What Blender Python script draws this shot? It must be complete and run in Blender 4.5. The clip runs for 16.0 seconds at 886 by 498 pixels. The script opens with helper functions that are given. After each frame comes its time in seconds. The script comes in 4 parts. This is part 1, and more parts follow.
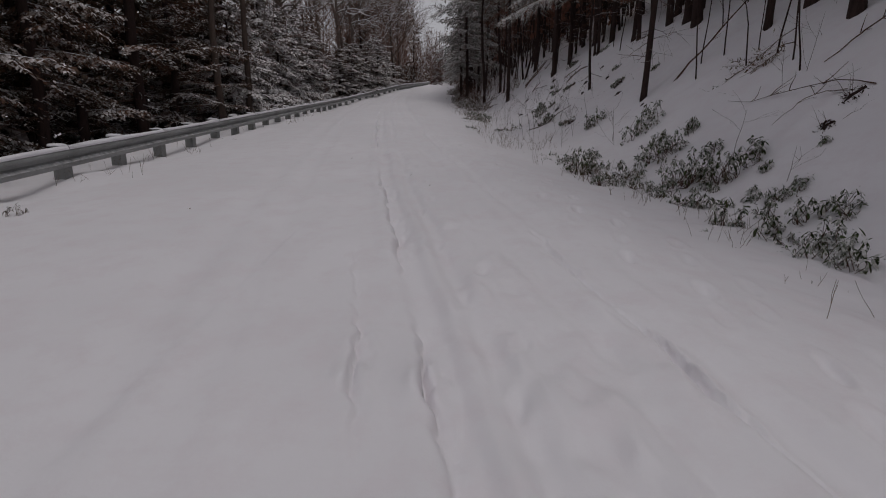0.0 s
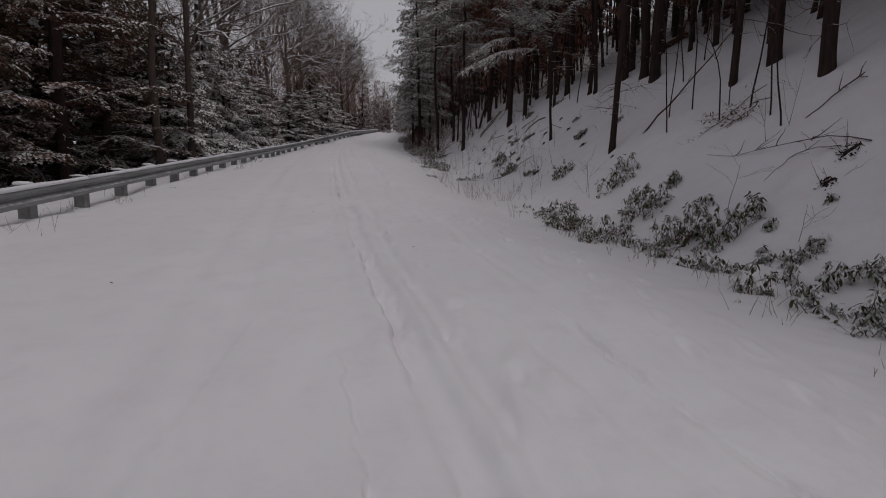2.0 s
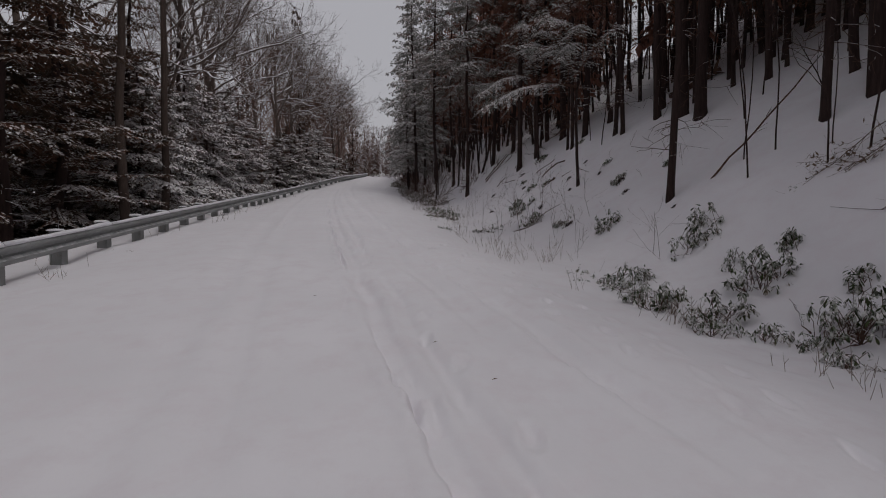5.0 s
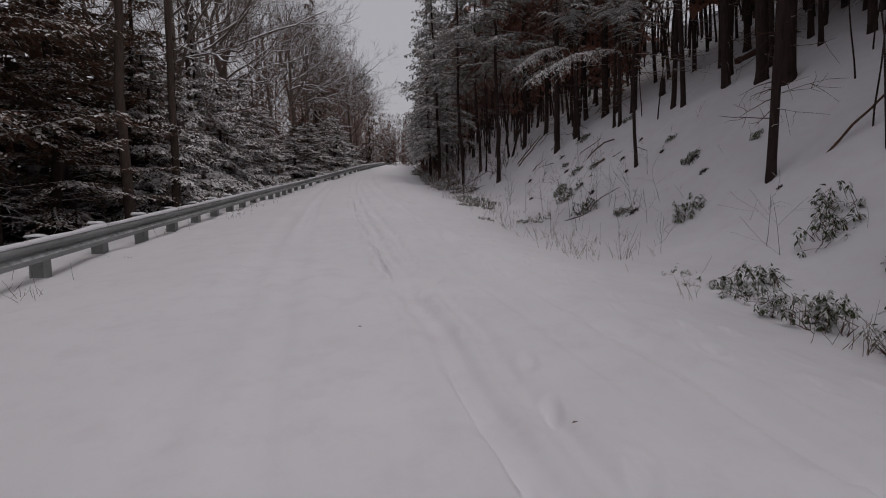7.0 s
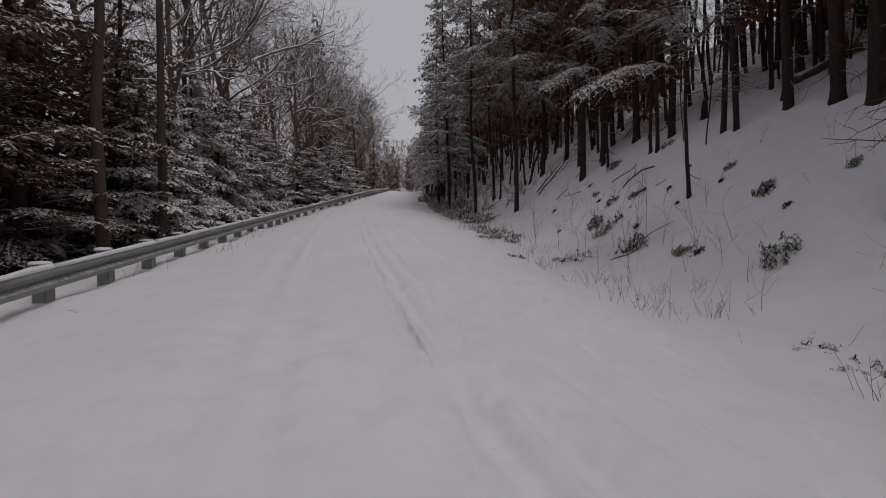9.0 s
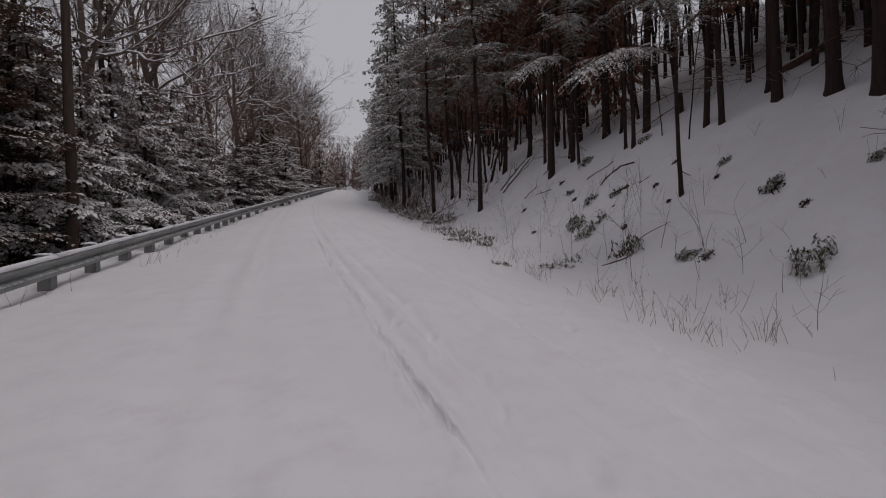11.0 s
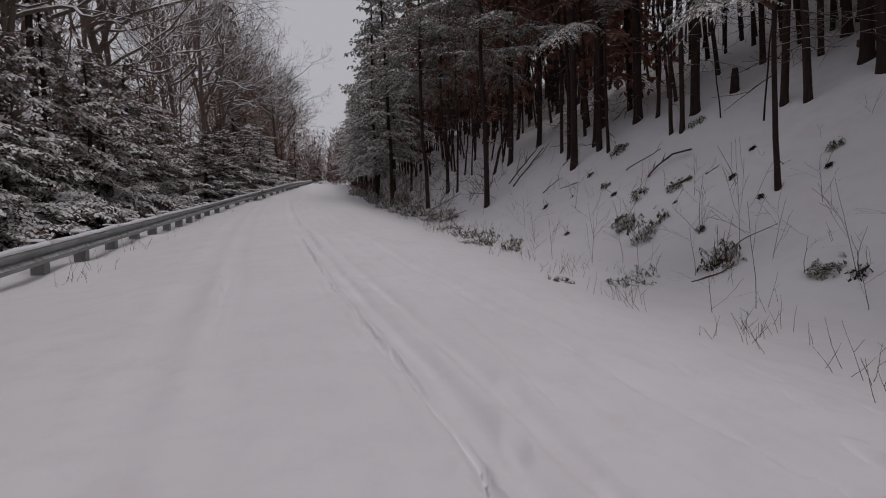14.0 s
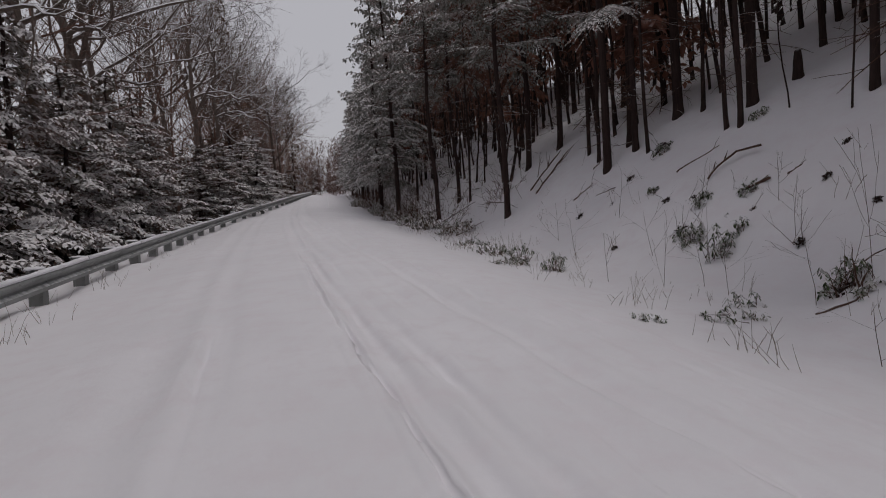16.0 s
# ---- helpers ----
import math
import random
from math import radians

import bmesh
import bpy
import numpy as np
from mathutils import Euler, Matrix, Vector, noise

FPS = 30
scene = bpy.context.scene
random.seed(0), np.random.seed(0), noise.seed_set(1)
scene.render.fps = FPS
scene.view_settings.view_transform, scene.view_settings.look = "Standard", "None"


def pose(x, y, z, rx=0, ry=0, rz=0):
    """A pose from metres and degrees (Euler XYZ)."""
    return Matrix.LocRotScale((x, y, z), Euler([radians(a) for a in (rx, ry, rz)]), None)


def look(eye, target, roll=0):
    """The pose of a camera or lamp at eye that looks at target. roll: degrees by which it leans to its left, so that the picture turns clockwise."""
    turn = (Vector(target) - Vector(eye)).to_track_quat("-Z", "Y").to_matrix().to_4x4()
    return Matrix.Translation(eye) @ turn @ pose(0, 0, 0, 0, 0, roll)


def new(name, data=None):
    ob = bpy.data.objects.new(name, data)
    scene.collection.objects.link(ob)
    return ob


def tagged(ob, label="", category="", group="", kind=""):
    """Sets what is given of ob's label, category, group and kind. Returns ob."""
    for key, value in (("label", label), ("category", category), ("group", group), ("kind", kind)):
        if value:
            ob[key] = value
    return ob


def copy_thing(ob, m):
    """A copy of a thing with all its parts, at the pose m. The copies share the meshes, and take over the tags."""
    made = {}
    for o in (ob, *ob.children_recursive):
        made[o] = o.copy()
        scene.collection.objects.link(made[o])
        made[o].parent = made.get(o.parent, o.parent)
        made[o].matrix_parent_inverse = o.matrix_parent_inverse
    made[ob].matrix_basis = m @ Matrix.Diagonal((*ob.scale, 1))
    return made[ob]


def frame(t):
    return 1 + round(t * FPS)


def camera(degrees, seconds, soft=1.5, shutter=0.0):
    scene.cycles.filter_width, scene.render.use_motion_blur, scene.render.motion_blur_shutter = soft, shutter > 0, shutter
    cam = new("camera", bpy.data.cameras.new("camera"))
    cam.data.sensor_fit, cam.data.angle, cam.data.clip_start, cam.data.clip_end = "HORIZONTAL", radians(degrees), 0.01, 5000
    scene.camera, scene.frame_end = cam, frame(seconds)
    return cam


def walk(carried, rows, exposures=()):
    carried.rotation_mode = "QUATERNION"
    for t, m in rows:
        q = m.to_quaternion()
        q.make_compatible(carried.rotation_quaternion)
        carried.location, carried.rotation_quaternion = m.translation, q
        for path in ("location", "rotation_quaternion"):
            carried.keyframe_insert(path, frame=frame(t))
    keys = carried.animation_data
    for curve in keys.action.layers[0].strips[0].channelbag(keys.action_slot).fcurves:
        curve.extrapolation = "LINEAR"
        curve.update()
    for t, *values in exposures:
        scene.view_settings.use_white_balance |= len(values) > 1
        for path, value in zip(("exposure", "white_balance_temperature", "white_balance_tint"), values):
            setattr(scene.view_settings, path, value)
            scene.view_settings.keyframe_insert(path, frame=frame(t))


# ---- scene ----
cam = camera(82.8, 16.0, soft=1.0)
PATH = [
    (0, (1.703, 1.14, 0.868), (1.647, 3.096, 0.456), 0.1),
    (0.2, (1.654, 1.183, 0.873), (1.612, 3.143, 0.475), 1.0),
    (0.5, (1.528, 1.276, 0.883), (1.516, 3.241, 0.513), 2.5),
    (0.8, (1.462, 1.468, 0.917), (1.544, 3.438, 0.584), 2.5),
    (1, (1.43, 1.557, 0.924), (1.567, 3.527, 0.607), 1.3),
    (1.2, (1.423, 1.73, 0.956), (1.585, 3.699, 0.647), -1.7),
    (1.5, (1.421, 2.007, 1.011), (1.547, 3.977, 0.69), -4.5),
    (1.8, (1.286, 2.14, 0.991), (1.41, 4.113, 0.689), -3.1),
    (2, (1.188, 2.263, 0.982), (1.342, 4.243, 0.747), 0.6),
    (2.2, (1.188, 2.464, 1.032), (1.375, 4.445, 0.823), 0.6),
    (2.5, (1.155, 2.75, 1.071), (1.405, 4.711, 0.768), -1.0),
    (2.8, (1.068, 2.944, 1.094), (1.315, 4.905, 0.789), -2.9),
    (3, (0.998, 3.094, 1.101), (1.213, 5.067, 0.856), -2.3),
    (3.2, (0.938, 3.284, 1.116), (1.148, 5.263, 0.921), 0.3),
    (3.5, (0.888, 3.546, 1.164), (1.116, 5.525, 0.989), 2.3),
    (3.8, (0.854, 3.849, 1.211), (1.104, 5.823, 1.012), -2.6),
    (4, (0.828, 4.029, 1.212), (1.076, 5.994, 0.938), -3.1),
    (4.2, (0.728, 4.194, 1.236), (0.981, 6.17, 1.066), -2.2),
    (4.5, (0.601, 4.489, 1.337), (0.886, 6.466, 1.223), 2.1),
    (4.8, (0.574, 4.746, 1.319), (0.851, 6.725, 1.238), 1.7),
    (5, (0.55, 4.959, 1.347), (0.752, 6.948, 1.278), -0.0),
    (5.2, (0.597, 5.236, 1.405), (0.702, 7.224, 1.216), -0.7),
    (7.3, (-0.026, 7.103, 1.504), (0.11, 9.095, 1.392), -1.4),
    (7.5, (-0.079, 7.308, 1.602), (0.056, 9.3, 1.492), -1.2),
    (7.8, (-0.206, 7.531, 1.598), (-0.089, 9.526, 1.521), -1.8),
    (8, (-0.266, 7.723, 1.606), (-0.149, 9.719, 1.583), -0.6),
    (8.2, (-0.32, 7.892, 1.652), (-0.194, 9.888, 1.645), 1.1),
    (8.5, (-0.363, 8.176, 1.691), (-0.207, 10.17, 1.706), 0.2),
    (8.7, (-0.303, 8.459, 1.711), (-0.175, 10.455, 1.698), -0.8),
    (10.8, (-0.8, 10.264, 1.919), (-0.511, 12.243, 1.899), -0.9),
    (11, (-0.767, 10.482, 1.931), (-0.429, 12.453, 1.905), -1.7),
    (11.2, (-0.81, 10.673, 1.955), (-0.474, 12.644, 1.894), -3.8),
    (11.5, (-0.865, 10.964, 1.948), (-0.598, 12.944, 1.864), -2.4),
    (11.8, (-0.951, 11.26, 2.012), (-0.669, 13.237, 1.899), 0.1),
    (12, (-0.977, 11.424, 2.03), (-0.641, 13.392, 1.909), -0.2),
    (12.2, (-0.979, 11.581, 2.032), (-0.609, 13.543, 1.916), -2.1),
    (12.5, (-1.008, 11.897, 2.086), (-0.651, 13.862, 1.985), -4.4),
    (12.8, (-1.077, 12.197, 2.109), (-0.744, 14.169, 2.078), -3.0),
    (13, (-1.146, 12.424, 2.153), (-0.791, 14.392, 2.136), -0.9),
    (13.2, (-1.118, 12.627, 2.188), (-0.728, 14.588, 2.172), -1.4),
    (13.5, (-1.111, 12.956, 2.227), (-0.666, 14.906, 2.176), -4.5),
    (13.8, (-1.189, 13.226, 2.213), (-0.768, 15.18, 2.124), -4.0),
    (14, (-1.251, 13.417, 2.179), (-0.818, 15.369, 2.129), -1.7),
    (14.2, (-1.295, 13.578, 2.232), (-0.849, 15.527, 2.191), 0.3),
    (14.5, (-1.317, 13.854, 2.276), (-0.846, 15.798, 2.261), -1.7),
    (14.8, (-1.301, 14.161, 2.333), (-0.839, 16.107, 2.321), -6.2),
    (15, (-1.302, 14.328, 2.326), (-0.874, 16.281, 2.319), -4.3),
    (15.2, (-1.355, 14.534, 2.342), (-0.94, 16.491, 2.342), -2.5),
    (15.5, (-1.406, 14.808, 2.369), (-0.987, 16.763, 2.375), 1.2),
    (15.8, (-1.414, 15.103, 2.41), (-0.979, 17.055, 2.42), -1.8),
    (16, (-1.405, 15.315, 2.494), (-0.974, 17.268, 2.471), -3.6),
]
walk(cam, [(t, look(eye, target, roll)) for t, eye, target, roll in PATH],
     exposures=((0.0, -0.42), (5.0, -0.28), (11.0, -0.2), (16.0, -0.1)))

# ---------------------------------------------------------------- light
world = bpy.data.worlds.new("overcast_sky")
scene.world = world
world.use_nodes = True
wn, wl = world.node_tree.nodes, world.node_tree.links
wn.clear()
w_out, w_bg = wn.new("ShaderNodeOutputWorld"), wn.new("ShaderNodeBackground")
w_sky = wn.new("ShaderNodeTexSky")
w_sky.sky_type, w_sky.sun_disc = "NISHITA", False
w_sky.sun_elevation, w_sky.sun_rotation = radians(70), radians(139)
w_sky.dust_density, w_sky.air_density = 4.0, 1.5
w_dim = wn.new("ShaderNodeMix")
w_dim.data_type, w_dim.blend_type = "RGBA", "MULTIPLY"
w_dim.inputs["Factor"].default_value = 1.0
w_dim.inputs["B"].default_value = (0.1, 0.1, 0.1, 1)
w_mix = wn.new("ShaderNodeMix")
w_mix.data_type = "RGBA"
w_mix.inputs["Factor"].default_value = 0.9
w_mix.inputs["B"].default_value = (0.49, 0.478, 0.508, 1)
wl.new(w_sky.outputs[0], w_dim.inputs["A"])
wl.new(w_dim.outputs["Result"], w_mix.inputs["A"])
wl.new(w_mix.outputs["Result"], w_bg.inputs[0])
wl.new(w_bg.outputs[0], w_out.inputs[0])
w_bg.inputs[1].default_value = 1.0
sun_data = bpy.data.lights.new("sun", "SUN")
sun_data.energy, sun_data.angle, sun_data.color = 0.62, radians(25), (1.0, 0.985, 0.97)
sun = new("sun", sun_data)
sun.matrix_world = look((0, 0, 60), (-14, 16, 0))

# ---------------------------------------------------------------- lie of the land
PROFILE_D = np.array([-30, -6, -2.2, -.9, 0, .6, 1.3, 2.6, 4.4, 6, 10, 20, 45, 90, 400.])
PROFILE_H = np.array([0, 0, -.02, -.2, -.35, -.32, 0, 1.05, 2.6, 3.65, 6, 11.5, 22, 34, 60.])
DITCH_D = np.array([-30, -4.2, -2.6, -1.3, -.3, .45, 1.3, 2.6, 4.4, 6, 10, 20, 45, 90, 400.])
DITCH_H = np.array([0, 0, -.1, -.36, -.42, -.36, 0, 1.05, 2.6, 3.65, 6, 11.5, 22, 34, 60.])
FINE_D = np.arange(-30, 400, .05)
smooth_window = np.hanning(23)
FINE_H, FINE_DITCH = (np.convolve(np.pad(np.interp(FINE_D, a, b), 11, mode="edge"), smooth_window / smooth_window.sum(), "valid") for a, b in ((PROFILE_D, PROFILE_H), (DITCH_D, DITCH_H)))


def bend(y):
    return -.012 * np.clip(y - 112, 0, 60) ** 2 - 1.44 * np.clip(y - 172, 0, None)


def edge_x(y):
    c = np.clip(y, -40, 80)
    return 5.9 - .11 * c + .0007 * c ** 2 + .6 * narrows(y - 14) + bend(y)


def narrows(y):
    """Past the wide stretch the left side of the road draws in."""
    k = np.clip((np.asarray(y, float) - 36) / 22, 0, 1)
    return k * k * (3 - 2 * k)


def rail_x(y):
    c = np.clip(y, -40, 95)
    return -4.2 - .085 * c + .00052 * c ** 2 + 3.1 * narrows(y) + bend(y)


def crown_z(y):
    b = np.clip(y - 112, 0, 24)
    return -.811 + .122 * np.clip(y, -60, 112) + .122 * b - .0026 * b * b


def ground_z(x, y):
    x, y = np.asarray(x, float), np.asarray(y, float)
    c, xe, xr = crown_z(y), edge_x(y), rail_x(y)
    xm = xe * .45 + xr * .55
    k = np.clip((y - 8.5) / 5, 0, 1)
    rise = 1 - .72 * np.clip((y - 108) / 22, 0, 1)
    right = c + rise * (np.interp(x - xe, FINE_D, FINE_H) * (1 - k) + np.interp(x - xe, FINE_D, FINE_DITCH) * k)
    u = np.clip((xm - x) / (xm - xr), 0, 1)
    yy = np.clip(y, -20, 95)
    left = c + (-.03 - .0128 * yy + .00006 * yy * yy + .85 * narrows(y)) * u ** 1.6
    o = np.clip(xr - 1.5 - x, 0, None)
    left = left - .28 * np.minimum(o, 3.5) - .05 * np.clip(o - 3.5, 0, 25)
    return np.where(x > xm, right, left)


def gz(x, y):
    return float(ground_z(x, y))


# smooth value noise on a lattice, for drifts, ruts and footprints
LATTICE = np.random.default_rng(5).random((257, 257))


def vnoise(x, y):
    x, y = np.asarray(x, float) % 256, np.asarray(y, float) % 256
    i, j = np.floor(x).astype(int), np.floor(y).astype(int)
    u, v = x - i, y - j
    u, v = u * u * (3 - 2 * u), v * v * (3 - 2 * v)
    a = LATTICE[i, j] * (1 - u) + LATTICE[i + 1, j] * u
    b = LATTICE[i, j + 1] * (1 - u) + LATTICE[i + 1, j + 1] * u
    return (a * (1 - v) + b * v) * 2 - 1


# ---------------------------------------------------------------- materials
def material(name):
    m = bpy.data.materials.new(name)
    m.use_nodes = True
    n = m.node_tree.nodes
    return m, n, m.node_tree.links, n["Principled BSDF"]


def noise_node(n, l, scale, detail=4.0, rough=0.6, coord="Object", stretch=None):
    tc = n.new("ShaderNodeTexCoord")
    src = tc.outputs[coord]
    if stretch:
        mp = n.new("ShaderNodeMapping")
        mp.inputs["Scale"].default_value = stretch
        l.new(src, mp.inputs["Vector"])
        src = mp.outputs[0]
    t = n.new("ShaderNodeTexNoise")
    t.inputs["Scale"].default_value, t.inputs["Detail"].default_value, t.inputs["Roughness"].default_value = scale, detail, rough
    l.new(src, t.inputs["Vector"])
    return t.outputs["Fac"]


def ramp(n, l, src, stops):
    r = n.new("ShaderNodeValToRGB")
    el = r.color_ramp.elements
    while len(el) < len(stops):
        el.new(0.5)
    for e, (p, c) in zip(el, stops):
        e.position, e.color = p, (*c, 1) if len(c) == 3 else c
    l.new(src, r.inputs[0])
    return r.outputs[0]


def bump(n, l, src, strength, dist, b):
    k = n.new("ShaderNodeBump")
    k.inputs["Strength"].default_value, k.inputs["Distance"].default_value = strength, dist
    l.new(src, k.inputs["Height"])
    l.new(k.outputs[0], b.inputs["Normal"])


def mixed(n, l, fac, a, b):
    k = n.new("ShaderNodeMix")
    k.data_type = "RGBA"
    for s, v in (("Factor", fac), ("A", a), ("B", b)):
        if isinstance(v, (tuple, float, int)):
            k.inputs[s].default_value = v if not isinstance(v, tuple) else (*v, 1)
        else:
            l.new(v, k.inputs[s])
    return k.outputs["Result"]


def math_node(n, l, op, *args, clamp=False):
    k = n.new("ShaderNodeMath")
    k.operation, k.use_clamp = op, clamp
    for i, v in enumerate(args):
        if isinstance(v, (float, int)):
            k.inputs[i].default_value = v
        else:
            l.new(v, k.inputs[i])
    return k.outputs[0]


def up_amount(n, l):
    g, s = n.new("ShaderNodeNewGeometry"), n.new("ShaderNodeSeparateXYZ")
    l.new(g.outputs["Normal"], s.inputs[0])
    return s.outputs["Z"]


def snow_material(name, tint=(0.86, 0.835, 0.865)):
    m, n, l, b = material(name)
    big = noise_node(n, l, 0.5, 3)
    base = ramp(n, l, big, [(0.3, tuple(c * .94 for c in tint)), (0.7, tint)])
    # trodden, faintly dirty patches
    worn = ramp(n, l, noise_node(n, l, 2.6, 6, 0.68), [(0.46, (0, 0, 0)), (0.68, (1, 1, 1))])
    l.new(mixed(n, l, worn, base, (tint[0] * .94, tint[1] * .915, tint[2] * .92)), b.inputs["Base Color"])
    b.inputs["Roughness"].default_value = 0.75
    b.inputs["Specular IOR Level"].default_value = 0.25
    fine = noise_node(n, l, 5.0, 7, 0.66)
    bump(n, l, fine, 0.32, 0.03, b)
    return m


def settled_snow(n, l, low, high, patch_scale, island=0.0, noise_gain=1.0):
    """How much snow lies on a surface: on what faces up, in patches."""
    up = up_amount(n, l)
    p = noise_node(n, l, patch_scale, 3, 0.6)
    v = math_node(n, l, "ADD", up, math_node(n, l, "MULTIPLY", math_node(n, l, "SUBTRACT", p, 0.5), noise_gain))
    if island:
        g = n.new("ShaderNodeNewGeometry")
        r = math_node(n, l, "MULTIPLY", math_node(n, l, "SUBTRACT", g.outputs["Random Per Island"], 0.5), island)
        v = math_node(n, l, "ADD", v, r)
    k = n.new("ShaderNodeMapRange")
    k.inputs["From Min"].default_value, k.inputs["From Max"].default_value = low, high
    l.new(v, k.inputs["Value"])
    return k.outputs[0]


def foliage_material(name, dark, light, brown, snow_low, snow_high, patch=1.2, brown_at=0.62, cover=1.0, gain=1.9):
    m, n, l, b = material(name)
    g = n.new("ShaderNodeNewGeometry")
    base = mixed(n, l, g.outputs["Random Per Island"], dark, light)
    br = noise_node(n, l, 0.9, 3)
    base = mixed(n, l, ramp(n, l, br, [(brown_at - .05, (0, 0, 0)), (brown_at + .08, (1, 1, 1))]), base, brown)
    s = math_node(n, l, "MULTIPLY", settled_snow(n, l, snow_low, snow_high, patch, 0.55, gain), cover)
    l.new(mixed(n, l, s, base, (0.82, 0.79, 0.80)), b.inputs["Base Color"])
    b.inputs["Roughness"].default_value = 0.7
    b.inputs["Specular IOR Level"].default_value = 0.2
    return m


def bark_material(name, a, c, snow_low=0.55, snow_high=0.75):
    m, n, l, b = material(name)
    streak = noise_node(n, l, 5.0, 6, 0.7, stretch=(3, 3, 0.5))
    base = ramp(n, l, streak, [(0.3, a), (0.7, c)])
    s = settled_snow(n, l, snow_low, snow_high, 3.0, 0, 0.5)
    l.new(mixed(n, l, s, base, (0.80, 0.79, 0.82)), b.inputs["Base Color"])
    b.inputs["Roughness"].default_value = 0.9
    b.inputs["Specular IOR Level"].default_value = 0.15
    bump(n, l, streak, 0.7, 0.02, b)
    return m


M_SNOW = snow_material("snow")
M_CAP = snow_material("snow_cap", (0.87, 0.86, 0.89))
M_HEMLOCK = foliage_material("snow_dusted_hemlock_needles", (0.058, 0.038, 0.027), (0.1, 0.072, 0.05), (0.135, 0.068, 0.043), 0.46, 1.25, 2.2, 0.5)
M_SNOWY = foliage_material("snow_laden_hemlock_needles", (0.064, 0.05, 0.034), (0.115, 0.1, 0.069), (0.16, 0.084, 0.054), -1.0, 0.35, 1.9, 0.52)
M_SPRUCE = foliage_material("dark_spruce_needles", (0.062, 0.04, 0.03), (0.112, 0.077, 0.055), (0.16, 0.072, 0.05), 0.5, 1.5, 1.8, 0.42, .8)
M_EDGE = foliage_material("snow_dusted_spruce_needles", (0.074, 0.075, 0.057), (0.136, 0.142, 0.106), (0.16, 0.086, 0.058), -1.2, 0.7, 1.8, 0.58, .76, 1.5)
M_DEAD = foliage_material("dead_brown_needles", (0.18, 0.076, 0.053), (0.28, 0.128, 0.09), (0.15, 0.095, 0.068), 0.8, 1.6)
M_BARK = bark_material("dark_conifer_bark", (0.022, 0.0142, 0.0132), (0.056, 0.035, 0.031), 0.7, 0.9)
M_GREYBARK = bark_material("grey_brown_bark", (0.09, 0.07, 0.06), (0.19, 0.148, 0.126), 0.2, 0.42)
M_DULLBARK = bark_material("dull_brown_bark", (0.05, 0.036, 0.03), (0.1, 0.074, 0.062), 0.7, 0.9)
M_PALEBARK = bark_material("pale_grey_bark", (0.2, 0.17, 0.15), (0.36, 0.31, 0.28), 0.5, 0.8)
# brown twigs of the far wood, colour lightened to imitate snowy haze
M_FARTWIG = bark_material("pale_brown_twigs", (0.115, 0.066, 0.052), (0.20, 0.125, 0.10), 0.62, 1.05)
M_TWIG = bark_material("dead_twig_bark", (0.065, 0.036, 0.027), (0.135, 0.08, 0.062), 0.5, 0.8)
M_LAUREL = foliage_material("evergreen_shrub_leaves", (0.024, 0.034, 0.016), (0.105, 0.138, 0.058), (0.15, 0.1, 0.06), 0.12, 1.1, 9.0, 0.6, .88)
M_BRUSH = foliage_material("snow_dusted_brush_leaves", (0.07, 0.068, 0.045), (0.15, 0.145, 0.098), (0.17, 0.11, 0.07), -0.5, 0.9, 4.0, 0.5, .8)
M_DRY = bark_material("dry_weed_stalks", (0.10, 0.065, 0.045), (0.22, 0.16, 0.12), 0.8, 1.2)


def steel_material(name):
    m, n, l, b = material(name)
    a = noise_node(n, l, 1.2, 5, 0.65)
    spots = noise_node(n, l, 14.0, 4, 0.7)
    base = ramp(n, l, a, [(0.3, (0.19, 0.195, 0.19)), (0.7, (0.33, 0.335, 0.33))])
    rust = ramp(n, l, spots, [(0.6, (0, 0, 0)), (0.74, (0.7, 0.7, 0.7))])
    base = mixed(n, l, rust, base, (0.09, 0.075, 0.07))
    s = settled_snow(n, l, 0.75, 0.95, 8.0, 0, 0.4)
    l.new(mixed(n, l, s, base, (0.80, 0.79, 0.82)), b.inputs["Base Color"])
    b.inputs["Metallic"].default_value = 0.15
    b.inputs["Roughness"].default_value = 0.62
    bump(n, l, spots, 0.15, 0.004, b)
    return m


M_STEEL = steel_material("weathered_galvanised_steel")


